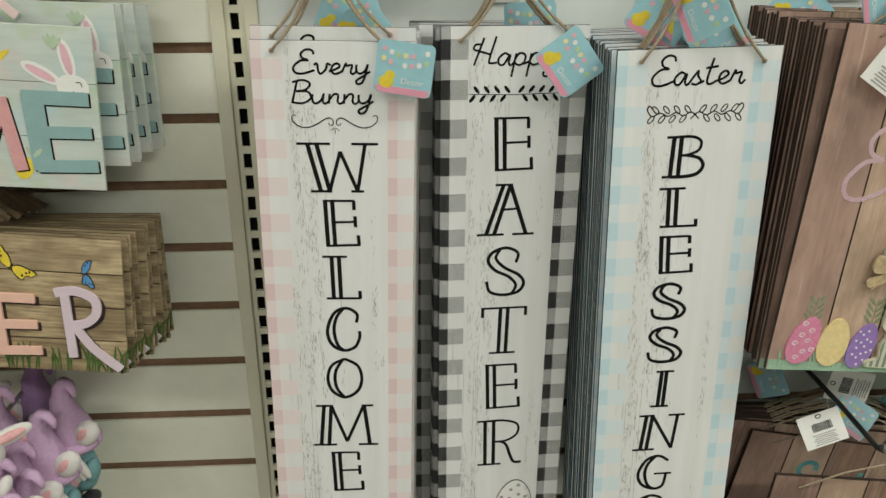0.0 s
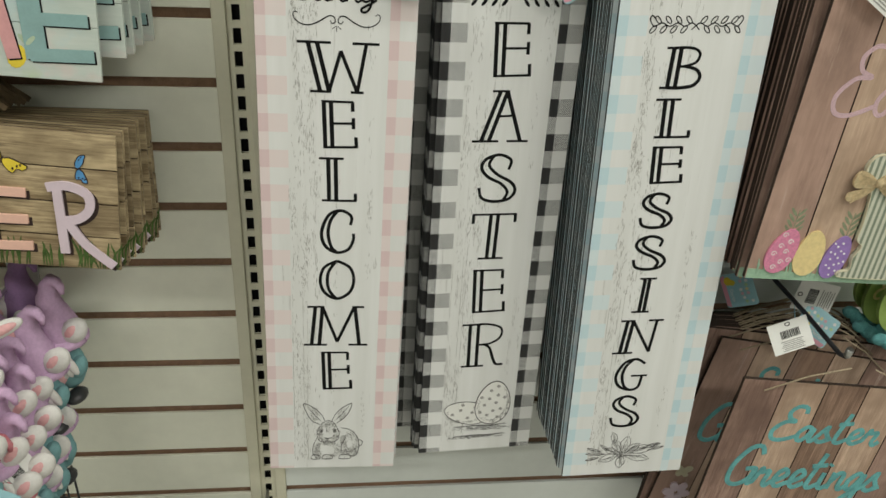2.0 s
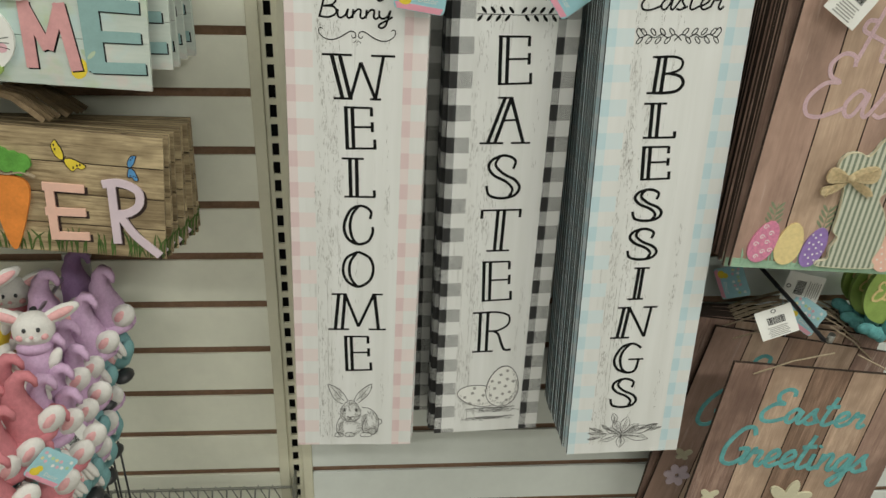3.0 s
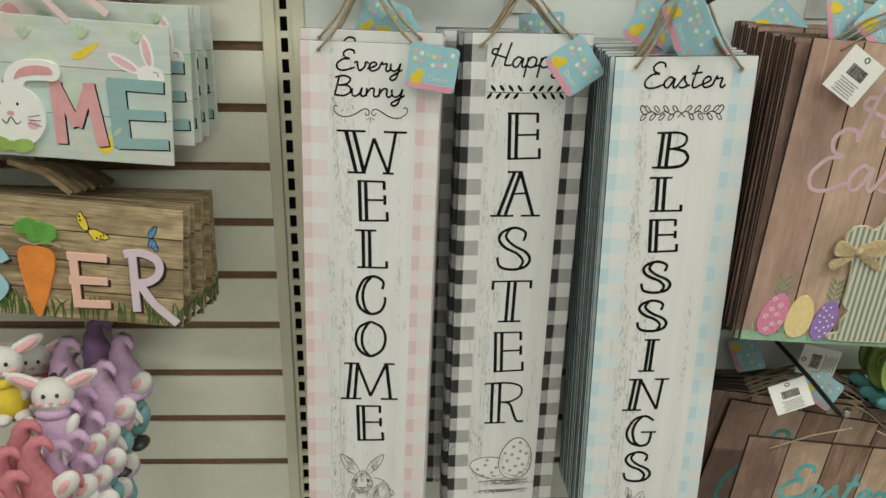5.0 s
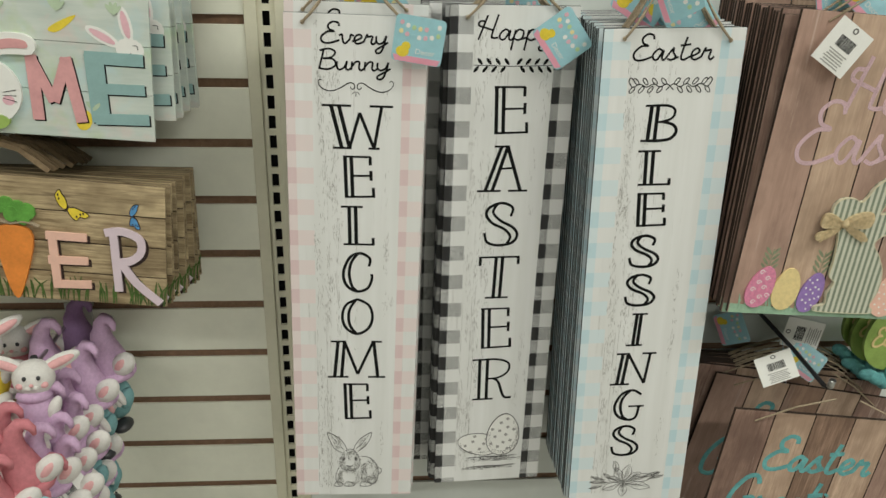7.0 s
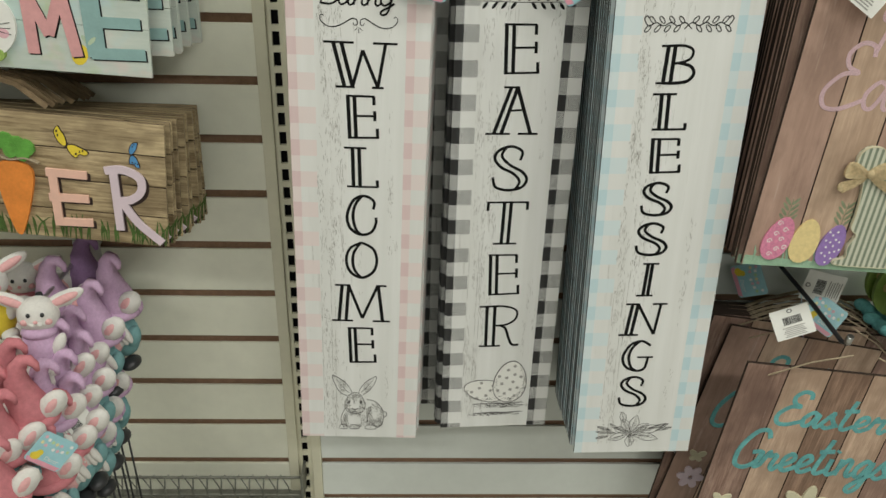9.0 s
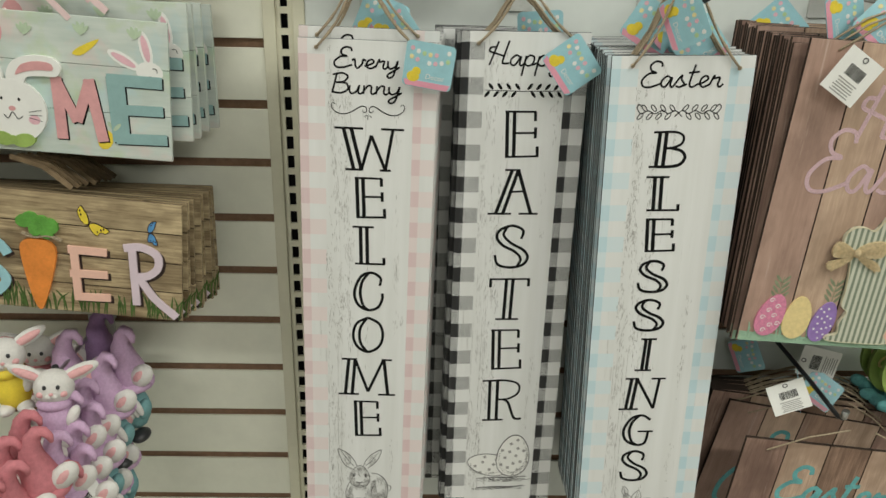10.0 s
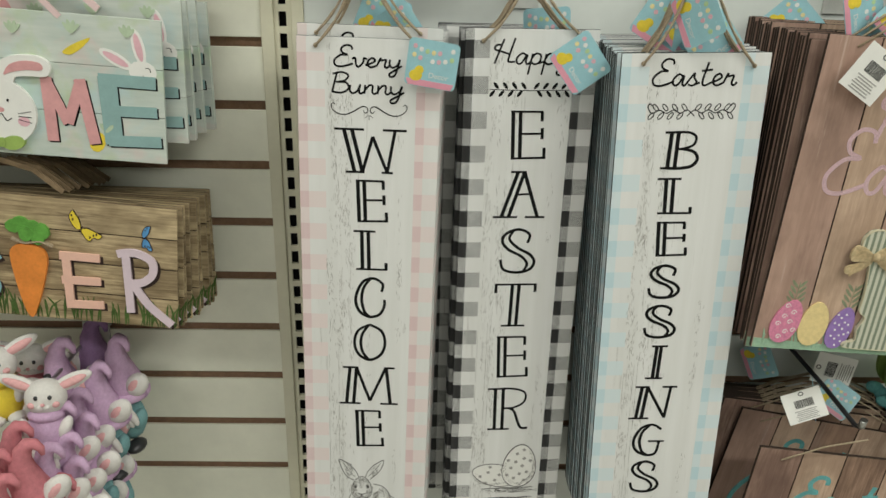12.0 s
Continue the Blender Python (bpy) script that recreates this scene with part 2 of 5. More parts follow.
def ribbon(bm, pts, width, y0=0.0, y1=-0.0004, slot=0, taper=0.0):
    """A stroke of this width along a line."""
    p = [Vector(q) for q in pts]
    n = len(p)
    sides = []
    for i in range(n):
        d = p[min(i + 1, n - 1)] - p[max(i - 1, 0)]
        if d.length < 1e-9:
            d = Vector((1, 0))
        d.normalize()
        w = width / 2 * (1 - taper * abs(2 * i / max(1, n - 1) - 1))
        o = Vector((-d.y, d.x)) * w
        sides.append((p[i] + o, p[i] - o))
    v = [[bm.verts.new((q.x, y, q.y)) for q in pair for y in (y1 - 3e-6 * i, y0)] for i, pair in enumerate(sides)]
    for a, b in zip(v, v[1:]):
        for k in ((a[0], b[0], b[2], a[2]), (a[0], a[1], b[1], b[0]), (a[2], b[2], b[3], a[3])):
            bm.faces.new(k).material_index = slot
    bm.faces.new((v[0][0], v[0][2], v[0][3], v[0][1])).material_index = slot
    bm.faces.new((v[-1][0], v[-1][1], v[-1][3], v[-1][2])).material_index = slot
    return bm


def tube(bm, path, radii, sides=8, slot=0):
    """A round bar along a line in space; radii: one, or one a point."""
    p = [Vector(q) for q in path]
    r = radii if isinstance(radii, (list, tuple)) else [radii] * len(p)
    rings = []
    up = Vector((0.13, 0.21, 1.0))
    for i, q in enumerate(p):
        d = (p[min(i + 1, len(p) - 1)] - p[max(i - 1, 0)]).normalized()
        if abs(d.dot(up.normalized())) > 0.97:
            up = Vector((1.0, 0.2, 0.1))
        a = d.cross(up).normalized()
        b = d.cross(a)
        rings.append([bm.verts.new(q + r[i] * (math.cos(2 * math.pi * k / sides) * a + math.sin(2 * math.pi * k / sides) * b)) for k in range(sides)])
    for s, t in zip(rings, rings[1:]):
        for k in range(sides):
            f = bm.faces.new((s[k], s[(k + 1) % sides], t[(k + 1) % sides], t[k]))
            f.material_index, f.smooth = slot, True
    for ring in (rings[0][::-1], rings[-1]):
        bm.faces.new(ring).material_index = slot
    return bm


def ball(bm, x, y, z, rx, ry, rz, slot=0, turn=(0, 0, 0), u=12, v=8):
    g = bmesh.ops.create_uvsphere(bm, u_segments=u, v_segments=v, radius=1.0)
    m = pose(x, y, z, *turn) @ Matrix.Diagonal((rx, ry, rz, 1))
    for w in g["verts"]:
        w.co = m @ w.co
    for f in {f for w in g["verts"] for f in w.link_faces}:
        f.material_index, f.smooth = slot, True
    return bm


# ---- lettering ----
# capitals with a doubled stem: b heavy bar, m medium line, t thin line, c curved heavy, k curved thin; in a unit box
CAPITALS = {
    "W": [("b", (.13, 1), (.28, 0)), ("b", (.24, 1), (.39, 0)), ("m", (.39, 0), (.53, .84)), ("m", (.53, .84), (.74, 0)), ("m", (.74, 0), (.84, 1)),
          ("t", (0, 1), (.41, 1)), ("t", (.67, 1), (1, 1)), ("t", (.16, 0), (.42, 0)), ("t", (.66, 0), (.82, 0))],
    "E": [("b", (.08, 1), (.13, 0)), ("b", (.27, 1), (.32, 0)), ("t", (.02, 1), (.86, 1)), ("m", (.84, 1), (.85, .8)), ("t", (.29, .53), (.88, .54)),
          ("m", (.87, .66), (.88, .42)), ("t", (.08, 0), (1, .02)), ("m", (.97, 0), (.95, .24))],
    "L": [("b", (.24, 1), (.27, 0)), ("b", (.43, 1), (.46, 0)), ("t", (0, 1), (.64, 1)), ("t", (.08, 0), (1, 0)), ("m", (.97, 0), (.96, .18))],
    "C": [("c", (.88, .66), (.9, .86), (.6, .99), (.25, .88), (.04, .5), (.14, .17), (.48, .01), (.82, .08), (.97, .3), (.97, .46)),
          ("c", (.5, .97), (.3, .76), (.23, .46), (.32, .15), (.48, .02))],
    "O": [("c", (.5, 1), (.14, .83), (.02, .5), (.14, .17), (.5, 0), (.86, .17), (.98, .5), (.86, .83), (.5, 1)), ("c", (.46, .98), (.27, .74), (.22, .48), (.28, .22), (.46, .02))],
    "M": [("b", (.18, 1), (.12, 0)), ("b", (.29, 1), (.24, 0)), ("m", (.29, 1), (.52, .08)), ("m", (.52, .08), (.78, 1)), ("b", (.79, 1), (.87, 0)),
          ("t", (.06, 1), (.32, 1)), ("t", (.75, 1), (.93, 1)), ("t", (0, 0), (.36, 0)), ("t", (.7, 0), (1, 0))],
    "A": [("b", (.44, 1), (.16, 0)), ("b", (.56, 1), (.3, 0)), ("b", (.56, 1), (.86, 0)), ("t", (.4, .5), (.7, .52)), ("t", (.3, 1), (.6, 1)), ("t", (0, 0), (.47, 0)), ("t", (.62, 0), (1, 0))],
    "S": [("c", (.76, .68), (.8, .88), (.5, .99), (.16, .9), (.06, .72), (.24, .53), (.6, .38), (.78, .2), (.68, .02)),
          ("c", (.36, .97), (.25, .78), (.48, .58), (.84, .42), (.98, .24), (.84, .06), (.46, 0), (.12, .08), (.03, .3))],
    "T": [("b", (.42, 1), (.40, 0)), ("b", (.58, 1), (.56, 0)), ("t", (0, 1), (1, 1)), ("m", (.03, 1), (.03, .8)), ("m", (.97, 1), (.97, .82)), ("t", (.2, 0), (.77, 0))],
    "R": [("b", (.2, 1), (.22, 0)), ("b", (.38, 1), (.4, 0)), ("k", (.2, 1), (.6, 1), (.88, .9), (.88, .68), (.66, .54), (.4, .52)),
          ("c", (.52, .53), (.66, .44), (.75, .20), (.84, .03), (1, .02)), ("t", (.03, 1), (.45, 1)), ("t", (.06, 0), (.56, 0))],
    "B": [("b", (.24, 1), (.2, 0)), ("b", (.42, 1), (.4, 0)), ("k", (.24, 1), (.68, 1), (.9, .88), (.86, .66), (.6, .55), (.42, .54)),
          ("c", (.55, .55), (.88, .46), (1, .26), (.86, .06), (.55, 0), (.2, 0)), ("t", (.06, 1), (.5, 1)), ("t", (0, 0), (.4, 0))],
    "I": [("b", (.44, 1), (.36, 0)), ("b", (.66, 1), (.6, 0)), ("t", (.18, 1), (1, 1)), ("t", (0, 0), (.86, 0))],
    "N": [("b", (.24, 1), (.16, 0)), ("b", (.36, 1), (.28, 0)), ("m", (.36, 1), (.78, .02)), ("m", (.78, .02), (.86, 1)), ("t", (.1, 1), (.4, 1)), ("t", (.68, 1), (1, 1)), ("t", (0, 0), (.44, 0))],
    "G": [("c", (.88, .84), (.6, .99), (.25, .88), (.04, .5), (.14, .17), (.48, .01), (.76, .08), (.84, .46)), ("c", (.5, .97), (.3, .76), (.23, .46), (.32, .15), (.48, .02)), ("t", (.5, .46), (1, .46))],
}
# joined handwriting: advance, then strokes; x-height 0.42, capitals 1
SCRIPT = {
    "E": (.66, [(.62, .80), (.57, .96), (.37, 1.0), (.22, .84), (.28, .65), (.46, .56), (.22, .53), (.02, .28), (.09, .04), (.34, 0), (.7, .15)]),
    "v": (.5, [(0, .36), (.1, .42), (.16, .12), (.25, 0), (.4, .2), (.42, .42), (.54, .36)]),
    "e": (.42, [(0, .1), (.2, .19), (.33, .32), (.24, .44), (.1, .34), (.08, .12), (.22, 0), (.44, .12)]),
    "r": (.44, [(0, .08), (.1, .44), (.13, .34), (.3, .37), (.28, .1), (.36, 0), (.46, .12)]),
    "y": (.44, [(0, .4), (.02, .15), (.14, .02), (.3, .15), (.36, .42), (.32, 0), (.25, -.34), (.11, -.42), (.05, -.28), (.28, -.06), (.46, .12)]),
    "B": (.62, [(.14, 1), (.05, 0)], [(0, .9), (.3, 1), (.52, .85), (.42, .6), (.14, .52)], [(.14, .52), (.48, .5), (.58, .22), (.36, .01), (.03, .05)]),
    "u": (.48, [(0, .4), (.02, .12), (.12, 0), (.27, .14), (.33, .42), (.32, .1), (.4, 0), (.5, .1)]),
    "n": (.44, [(.02, .42), (.03, 0)], [(.03, .16), (.15, .4), (.27, .38), (.28, .1), (.36, 0), (.46, .1)]),
    "H": (.74, [(.26, .98), (.06, 0)], [(.62, 1.02), (.5, .2), (.56, .08), (.74, .1)], [(.24, .74), (.04, .74), (.0, .58), (.2, .5), (.54, .38)]),
    "a": (.5, [(.35, .34), (.2, .43), (.04, .24), (.08, .04), (.22, .04), (.37, .38), (.36, .1), (.43, 0), (.52, .1)]),
    "p": (.46, [(.05, .42), (.0, -.42)], [(.03, .2), (.15, .42), (.33, .36), (.32, .1), (.17, 0), (.03, .1)], [(.3, .04), (.48, .12)]),
    "s": (.42, [(0, .08), (.2, .46), (.22, .3), (.33, .12), (.2, 0), (.06, .05)], [(.26, .02), (.44, .12)]),
    "t": (.38, [(.18, .88), (.1, .16), (.2, 0), (.4, .12)], [(.0, .55), (.36, .6)]),
    "G": (.72, [(.64, .78), (.5, .97), (.25, .9), (.05, .5), (.1, .1), (.35, 0), (.58, .16), (.64, .42), (.4, .4)], [(.64, .42), (.6, .05), (.74, .1)]),
    "i": (.26, [(.02, .4), (.03, .1), (.12, 0), (.28, .1)], [(.06, .58), (.09, .63)]),
    "g": (.48, [(.35, .34), (.2, .43), (.04, .24), (.08, .04), (.22, .04), (.37, .4), (.34, -.22), (.2, -.4), (.07, -.3), (.3, -.04), (.5, .1)]),
}


def capital(parent, ch, cx, z1, z0, w, mat=None):
    bm = bmesh.new()
    h = z1 - z0
    at = lambda q: (cx - w / 2 + q[0] * w, z0 + q[1] * h)
    wide = {"b": 0.0042, "m": 0.0035, "t": 0.0024, "c": 0.0036, "k": 0.0027}
    for i, (kind, *pts) in enumerate(CAPITALS[ch]):
        line = [at(q) for q in pts]
        if kind in "ck":
            line = curve(line, 7)
        ribbon(bm, line, wide[kind], 0.0, -0.0002 - 0.00002 * i, taper=0.12 if kind == "c" else 0.0)
    return part("letter_" + ch.lower(), bm, mat or INK, parent)


def handwriting(parent, text, x0, x1, base, cap, width, mat, lean=0.12, y1=-0.0002, drop=0.0, name="word"):
    """A word in joined writing from x0 to x1 on the line base; drop: how far the line falls to its end."""
    bm = bmesh.new()
    total = sum(SCRIPT[c][0] for c in text)
    k = (x1 - x0) / total
    pen = 0.0
    i = 0
    for c in text:
        adv, *strokes = SCRIPT[c]
        for s in strokes:
            line = [(x0 + (pen + px) * k + pz * cap * lean, base + pz * cap - drop * (pen + px) / total) for px, pz in s]
            ribbon(bm, curve(line, 6), width, 0.0, y1 - 0.00002 * (i % 12))
            i += 1
        pen += adv
    return part(name, bm, mat, parent)


def printed(text, size, mat, parent, m, name="printed_word"):
    data = bpy.data.curves.new("type", "FONT")
    data.body, data.size, data.align_x, data.align_y = text, size, "CENTER", "CENTER"
    ob = new("type", data)
    me = bpy.data.meshes.new_from_object(ob.evaluated_get(bpy.context.evaluated_depsgraph_get()))
    bpy.data.objects.remove(ob)
    me.materials.clear()
    me.materials.append(mat)
    out = new(name, me)
    out.parent, out.matrix_basis = parent, m
    return out


# ---- more surfaces ----
JUTE = plain("jute_twine", (0.40, 0.32, 0.22), 0.9, spread=0.35, scale=400, relief=0.6)
STEEL = plain("bright_zinc_wire", (0.55, 0.55, 0.53), 0.3, 1.0, spread=0.15)
DARK_WIRE = plain("black_coated_wire", (0.03, 0.03, 0.032), 0.4, spread=0.3)
GREY_WIRE = plain("dull_grey_wire", (0.20, 0.20, 0.17), 0.45, 0.4, spread=0.3)
CLEAR = plain("milky_plastic_clip", (0.62, 0.62, 0.58), 0.25, spread=0.1)
CARD_BLUE = plain("sky_blue_card", (0.33, 0.58, 0.64), 0.42, spread=0.08, scale=80)
CARD_PINK = plain("pink_card", (0.75, 0.33, 0.42), 0.45, spread=0.08)
CARD_WHITE = plain("white_card", (0.80, 0.79, 0.75), 0.5, spread=0.04)
YELLOW = plain("yellow_paint", (0.78, 0.60, 0.06), 0.5, spread=0.15)
ORANGE = plain("carrot_orange_paint", (0.75, 0.25, 0.05), 0.5, spread=0.2, scale=40)
LEAF = plain("leaf_green_paint", (0.12, 0.33, 0.06), 0.55, spread=0.3)
SAGE = plain("sage_green_paint", (0.30, 0.45, 0.32), 0.6, spread=0.25)
LIME = plain("lime_green_paint", (0.30, 0.42, 0.11), 0.5, spread=0.2)
GRASS_INK = plain("grass_green_print", (0.075, 0.13, 0.035), 0.6, spread=0.45, scale=140)
TEAL_PAINT = plain("dusty_teal_paint", (0.27, 0.42, 0.41), 0.5, spread=0.1)
TEAL_INK = plain("turquoise_ink", (0.13, 0.37, 0.37), 0.6, spread=0.4, scale=70)
ROSE = plain("dusty_rose_paint", (0.66, 0.34, 0.34), 0.5, spread=0.12)
PEACH = plain("peach_paint", (0.80, 0.50, 0.40), 0.5, spread=0.07)
LILAC_WHITE = plain("pale_lilac_paint", (0.68, 0.56, 0.62), 0.5, spread=0.06)
SKY = plain("butterfly_blue_paint", (0.10, 0.29, 0.55), 0.5, spread=0.2)
SHADE_INK = plain("dark_brown_ink", (0.04, 0.025, 0.022), 0.6, spread=0.3)
PINK_GLITTER = plain("pink_glitter_paint", (0.80, 0.48, 0.52), 0.35, spread=0.5, scale=900, relief=0.8)
PINK_EGG = plain("pink_glitter_egg", (0.70, 0.25, 0.38), 0.5, spread=0.25, scale=300, relief=0.5)
YELLOW_EGG = plain("pale_yellow_egg", (0.78, 0.62, 0.30), 0.55, spread=0.12, scale=200, relief=0.4)
PURPLE_EGG = plain("purple_egg", (0.30, 0.19, 0.46), 0.5, spread=0.15, scale=200)
BURLAP = plain("burlap_ribbon", (0.60, 0.47, 0.28), 0.95, spread=0.3, scale=260, relief=0.9)
RIBBON_PINK = plain("pale_pink_ribbon", (0.74, 0.56, 0.55), 0.5, spread=0.08)
RAFFIA = plain("brown_ribbon", (0.24, 0.17, 0.10), 0.8, spread=0.3, scale=120)
PLUSH_WHITE = plain("white_plush", (0.75, 0.72, 0.68), 0.95, spread=0.08, scale=300, relief=0.7)
PLUSH_PINK = plain("pink_plush", (0.78, 0.43, 0.43), 0.95, spread=0.12, scale=300, relief=0.6)
PLUSH_PURPLE = plain("lilac_plush", (0.58, 0.39, 0.56), 0.95, spread=0.14, scale=260, relief=0.6)
PLUSH_DARK = plain("dark_lilac_plush", (0.36, 0.22, 0.40), 0.95, spread=0.14, scale=260, relief=0.6)
PLUSH_CORAL = plain("coral_plush", (0.57, 0.205, 0.23), 0.95, spread=0.16, scale=160, relief=0.6)
PLUSH_TEAL = plain("teal_plush", (0.20, 0.38, 0.39), 0.95, spread=0.15, scale=260, relief=0.6)


def splashed(name):
    """Pale blue-white print with soft pastel patches."""
    m, nt, b = material(name)
    v = coords(nt)
    base = ramp(nt, grain(nt, coords(nt, (0.15, 1, 1)), 90, 5), [(0.3, (0.46, 0.53, 0.48)), (0.7, (0.62, 0.66, 0.60))])
    for scale, seed, tint in ((16, 3.1, (0.74, 0.52, 0.50)), (19, 7.7, (0.44, 0.56, 0.26)), (15, 12.9, (0.45, 0.63, 0.66))):
        n = grain(nt, coords(nt, offset=(seed, seed * 0.7, seed * 1.3)), scale, 4)
        base = blend(nt, calc(nt, "MULTIPLY", ramp_value(nt, n, 0.55, 0.68), 0.5), base, tint)
    nt.links.new(base, b.inputs["Base Color"])
    b.inputs["Roughness"].default_value = 0.5
    bump(nt, b, grain(nt, v, 300), 0.06)
    return m


def striped(name, a, c, pitch, tilt=0.0):
    m, nt, b = material(name)
    sep = nt.nodes.new("ShaderNodeSeparateXYZ")
    t = nt.nodes.new("ShaderNodeTexCoord")
    nt.links.new(t.outputs["Object"], sep.inputs[0])
    w = calc(nt, "ADD", sep.outputs[0], calc(nt, "MULTIPLY", sep.outputs[2], tilt))
    wob = calc(nt, "MULTIPLY", grain(nt, t.outputs["Object"], 60), 0.12)
    f = calc(nt, "LESS_THAN", calc(nt, "FRACT", calc(nt, "ADD", calc(nt, "MULTIPLY", w, 1 / pitch), wob)), 0.46)
    fine = grain(nt, t.outputs["Object"], 400)
    col = blend(nt, f, c, a)
    col = blend(nt, calc(nt, "MULTIPLY", fine, 0.25), col, (0.2, 0.2, 0.16))
    nt.links.new(col, b.inputs["Base Color"])
    b.inputs["Roughness"].default_value = 0.7
    bump(nt, b, fine, 0.3)
    return m


PALE_LEAF = plain("pale_leaf_print", (0.46, 0.56, 0.40), 0.6, spread=0.15)
SPLASH = splashed("pastel_splash_print")
STRIPES = striped("sage_ticking_stripe", (0.20, 0.24, 0.17), (0.62, 0.62, 0.50), 0.0066)
BROWN = wood("rosy_brown_plank_print", (0.16, 0.088, 0.066), (0.50, 0.335, 0.262), worn=(0.56, 0.43, 0.36), tone=0.7, stains=0.42)
DARK_BROWN = wood("dark_brown_plank_print", (0.15, 0.087, 0.058), (0.42, 0.27, 0.19), worn=(0.36, 0.25, 0.20), tone=0.35, stains=0.42)
TAN = wood("weathered_tan_plank_print", (0.14, 0.088, 0.038), (0.70, 0.55, 0.33), along="x", streak=0.85, knots=0.8, worn=(0.10, 0.065, 0.035), tone=0.2, stains=0.5)
PALE_BROWN = wood("pale_rosy_plank_print", (0.31, 0.20, 0.135), (0.66, 0.48, 0.355), worn=(0.34, 0.22, 0.17), tone=0.4, stains=0.35)
PLAID = striped("yellow_green_plaid_print", (0.42, 0.46, 0.06), (0.66, 0.55, 0.16), 0.045)
PINK = gingham("pink_gingham_print", (0.70, 0.52, 0.52), (0.765, 0.655, 0.635), -0.047, 0.050, 0.01905, phase=-0.063)
BLK = gingham("black_gingham_print", (0.018, 0.018, 0.019), (0.03, 0.03, 0.03), -0.0435, 0.050, 0.01955, hatch=430, phase=-0.190, outer=-0.0608)
BLU = gingham("blue_gingham_print", (0.50, 0.67, 0.72), (0.64, 0.735, 0.755), -0.047, 0.050, 0.01905, phase=0.853)


# ---- tall gingham signs ----
def twine(parent, holes, top, n=2, loose=0.004):
    """Jute from the two holes in a board up to the hook it hangs on; a tied end shows at each hole."""
    for hx, hz in holes:
        bm = bmesh.new()
        side = 1 if hx < top[0] else -1
        a, b = Vector((hx, -0.003, hz)), Vector(top)
        path = [(hx, 0.003, hz), tuple(a)]
        for k in range(1, 9):
            t = k / 8
            q = a.lerp(b, t)
            path.append((q.x + side * loose * math.sin(t * 5), q.y, q.z + 0.003 * math.sin(t * 3)))
        tube(bm, path, [0.0013] * 2 + [0.0015 + 0.0004 * math.sin(k * 2.1) for k in range(8)], 7)
        ball(bm, hx, -0.002, hz, 0.0024, 0.002, 0.0024)
        part("twine", bm, JUTE, parent, "frayed jute twine")


def bare(s):
    """Deep in a stack only the board itself is left to see."""
    for o in [o for o in s.children_recursive if not o.name.startswith(("board", "plank", "backing"))]:
        bpy.data.objects.remove(o)


def tall_board(name, label, mat, edge, h, m, x0=-0.076):
    s = thing(name, label, "hanging sign", "tall gingham signs", m=m)
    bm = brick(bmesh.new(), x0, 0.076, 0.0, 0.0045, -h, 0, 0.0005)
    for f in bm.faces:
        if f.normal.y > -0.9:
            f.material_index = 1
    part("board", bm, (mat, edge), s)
    return s


def swirl(parent, z, w):
    """A scroll flourish: two long waves that end in curls, and a little drop."""
    bm = bmesh.new()
    half = [(.445, .44), (.475, .52), (.500, .38), (.480, .10), (.40, -.14), (.30, -.16), (.20, .04), (.12, .28), (.07, .36), (.025, .26), (.02, .02), (.055, -.04), (.075, .10)]
    for sgn in (-1, 1):
        line = [(sgn * x * w, z + y * 0.0175) for x, y in half]
        ribbon(bm, curve(line, 7), 0.0012, 0.0, -0.0002, taper=0.45)
        ribbon(bm, [(sgn * 0.0012, z - 0.0035), (sgn * 0.0042, z - 0.0062)], 0.0012, 0.0, -0.0002, taper=0.5)
    ribbon(bm, [(0, z - 0.003), (0, z - 0.0088)], 0.0014, 0.0, -0.0002, taper=0.5)
    return part("scroll_ornament", bm, INK, parent)


def garland(parent, cx, z, w, outline=False):
    """Two sprigs that meet in the middle, filled leaves or outlined ones with curled ends."""
    bm = bmesh.new()
    if not outline:
        ribbon(bm, [(cx - w / 2, z), (cx, z - 0.001), (cx + w / 2, z)], 0.0008, 0.0, -0.0002)
    for sgn in (-1, 1):
        if outline:
            stem = [(cx - sgn * 0.004, z - 0.005)] + [(cx + sgn * w * (0.04 + 0.083 * k), z + 0.0016 * (-1) ** k) for k in range(6)]
            stem += [(cx + sgn * w * q, z + v) for q, v in ((.49, .001), (.515, .0055), (.49, .0085), (.462, .006))]
            ribbon(bm, curve(stem, 5), 0.0011, 0.0, -0.0002)
        for i in range(4):
            for up in (-1, 1):
                x = cx + sgn * ((0.004 if up > 0 else 0.008) + i * w / 8.8)
                o = oval(x + sgn * 0.0032, z + up * 0.0044, 0.0043 if outline else 0.0046, 0.0019 if outline else 0.0018, turn=-up * sgn * 52, n=10)
                if outline:
                    ribbon(bm, o + o[:1], 0.0010, 0.0, -0.00026)
                else:
                    prism(bm, o, 0.0, -0.0003)
    return part("leaf_garland", bm, INK, parent)


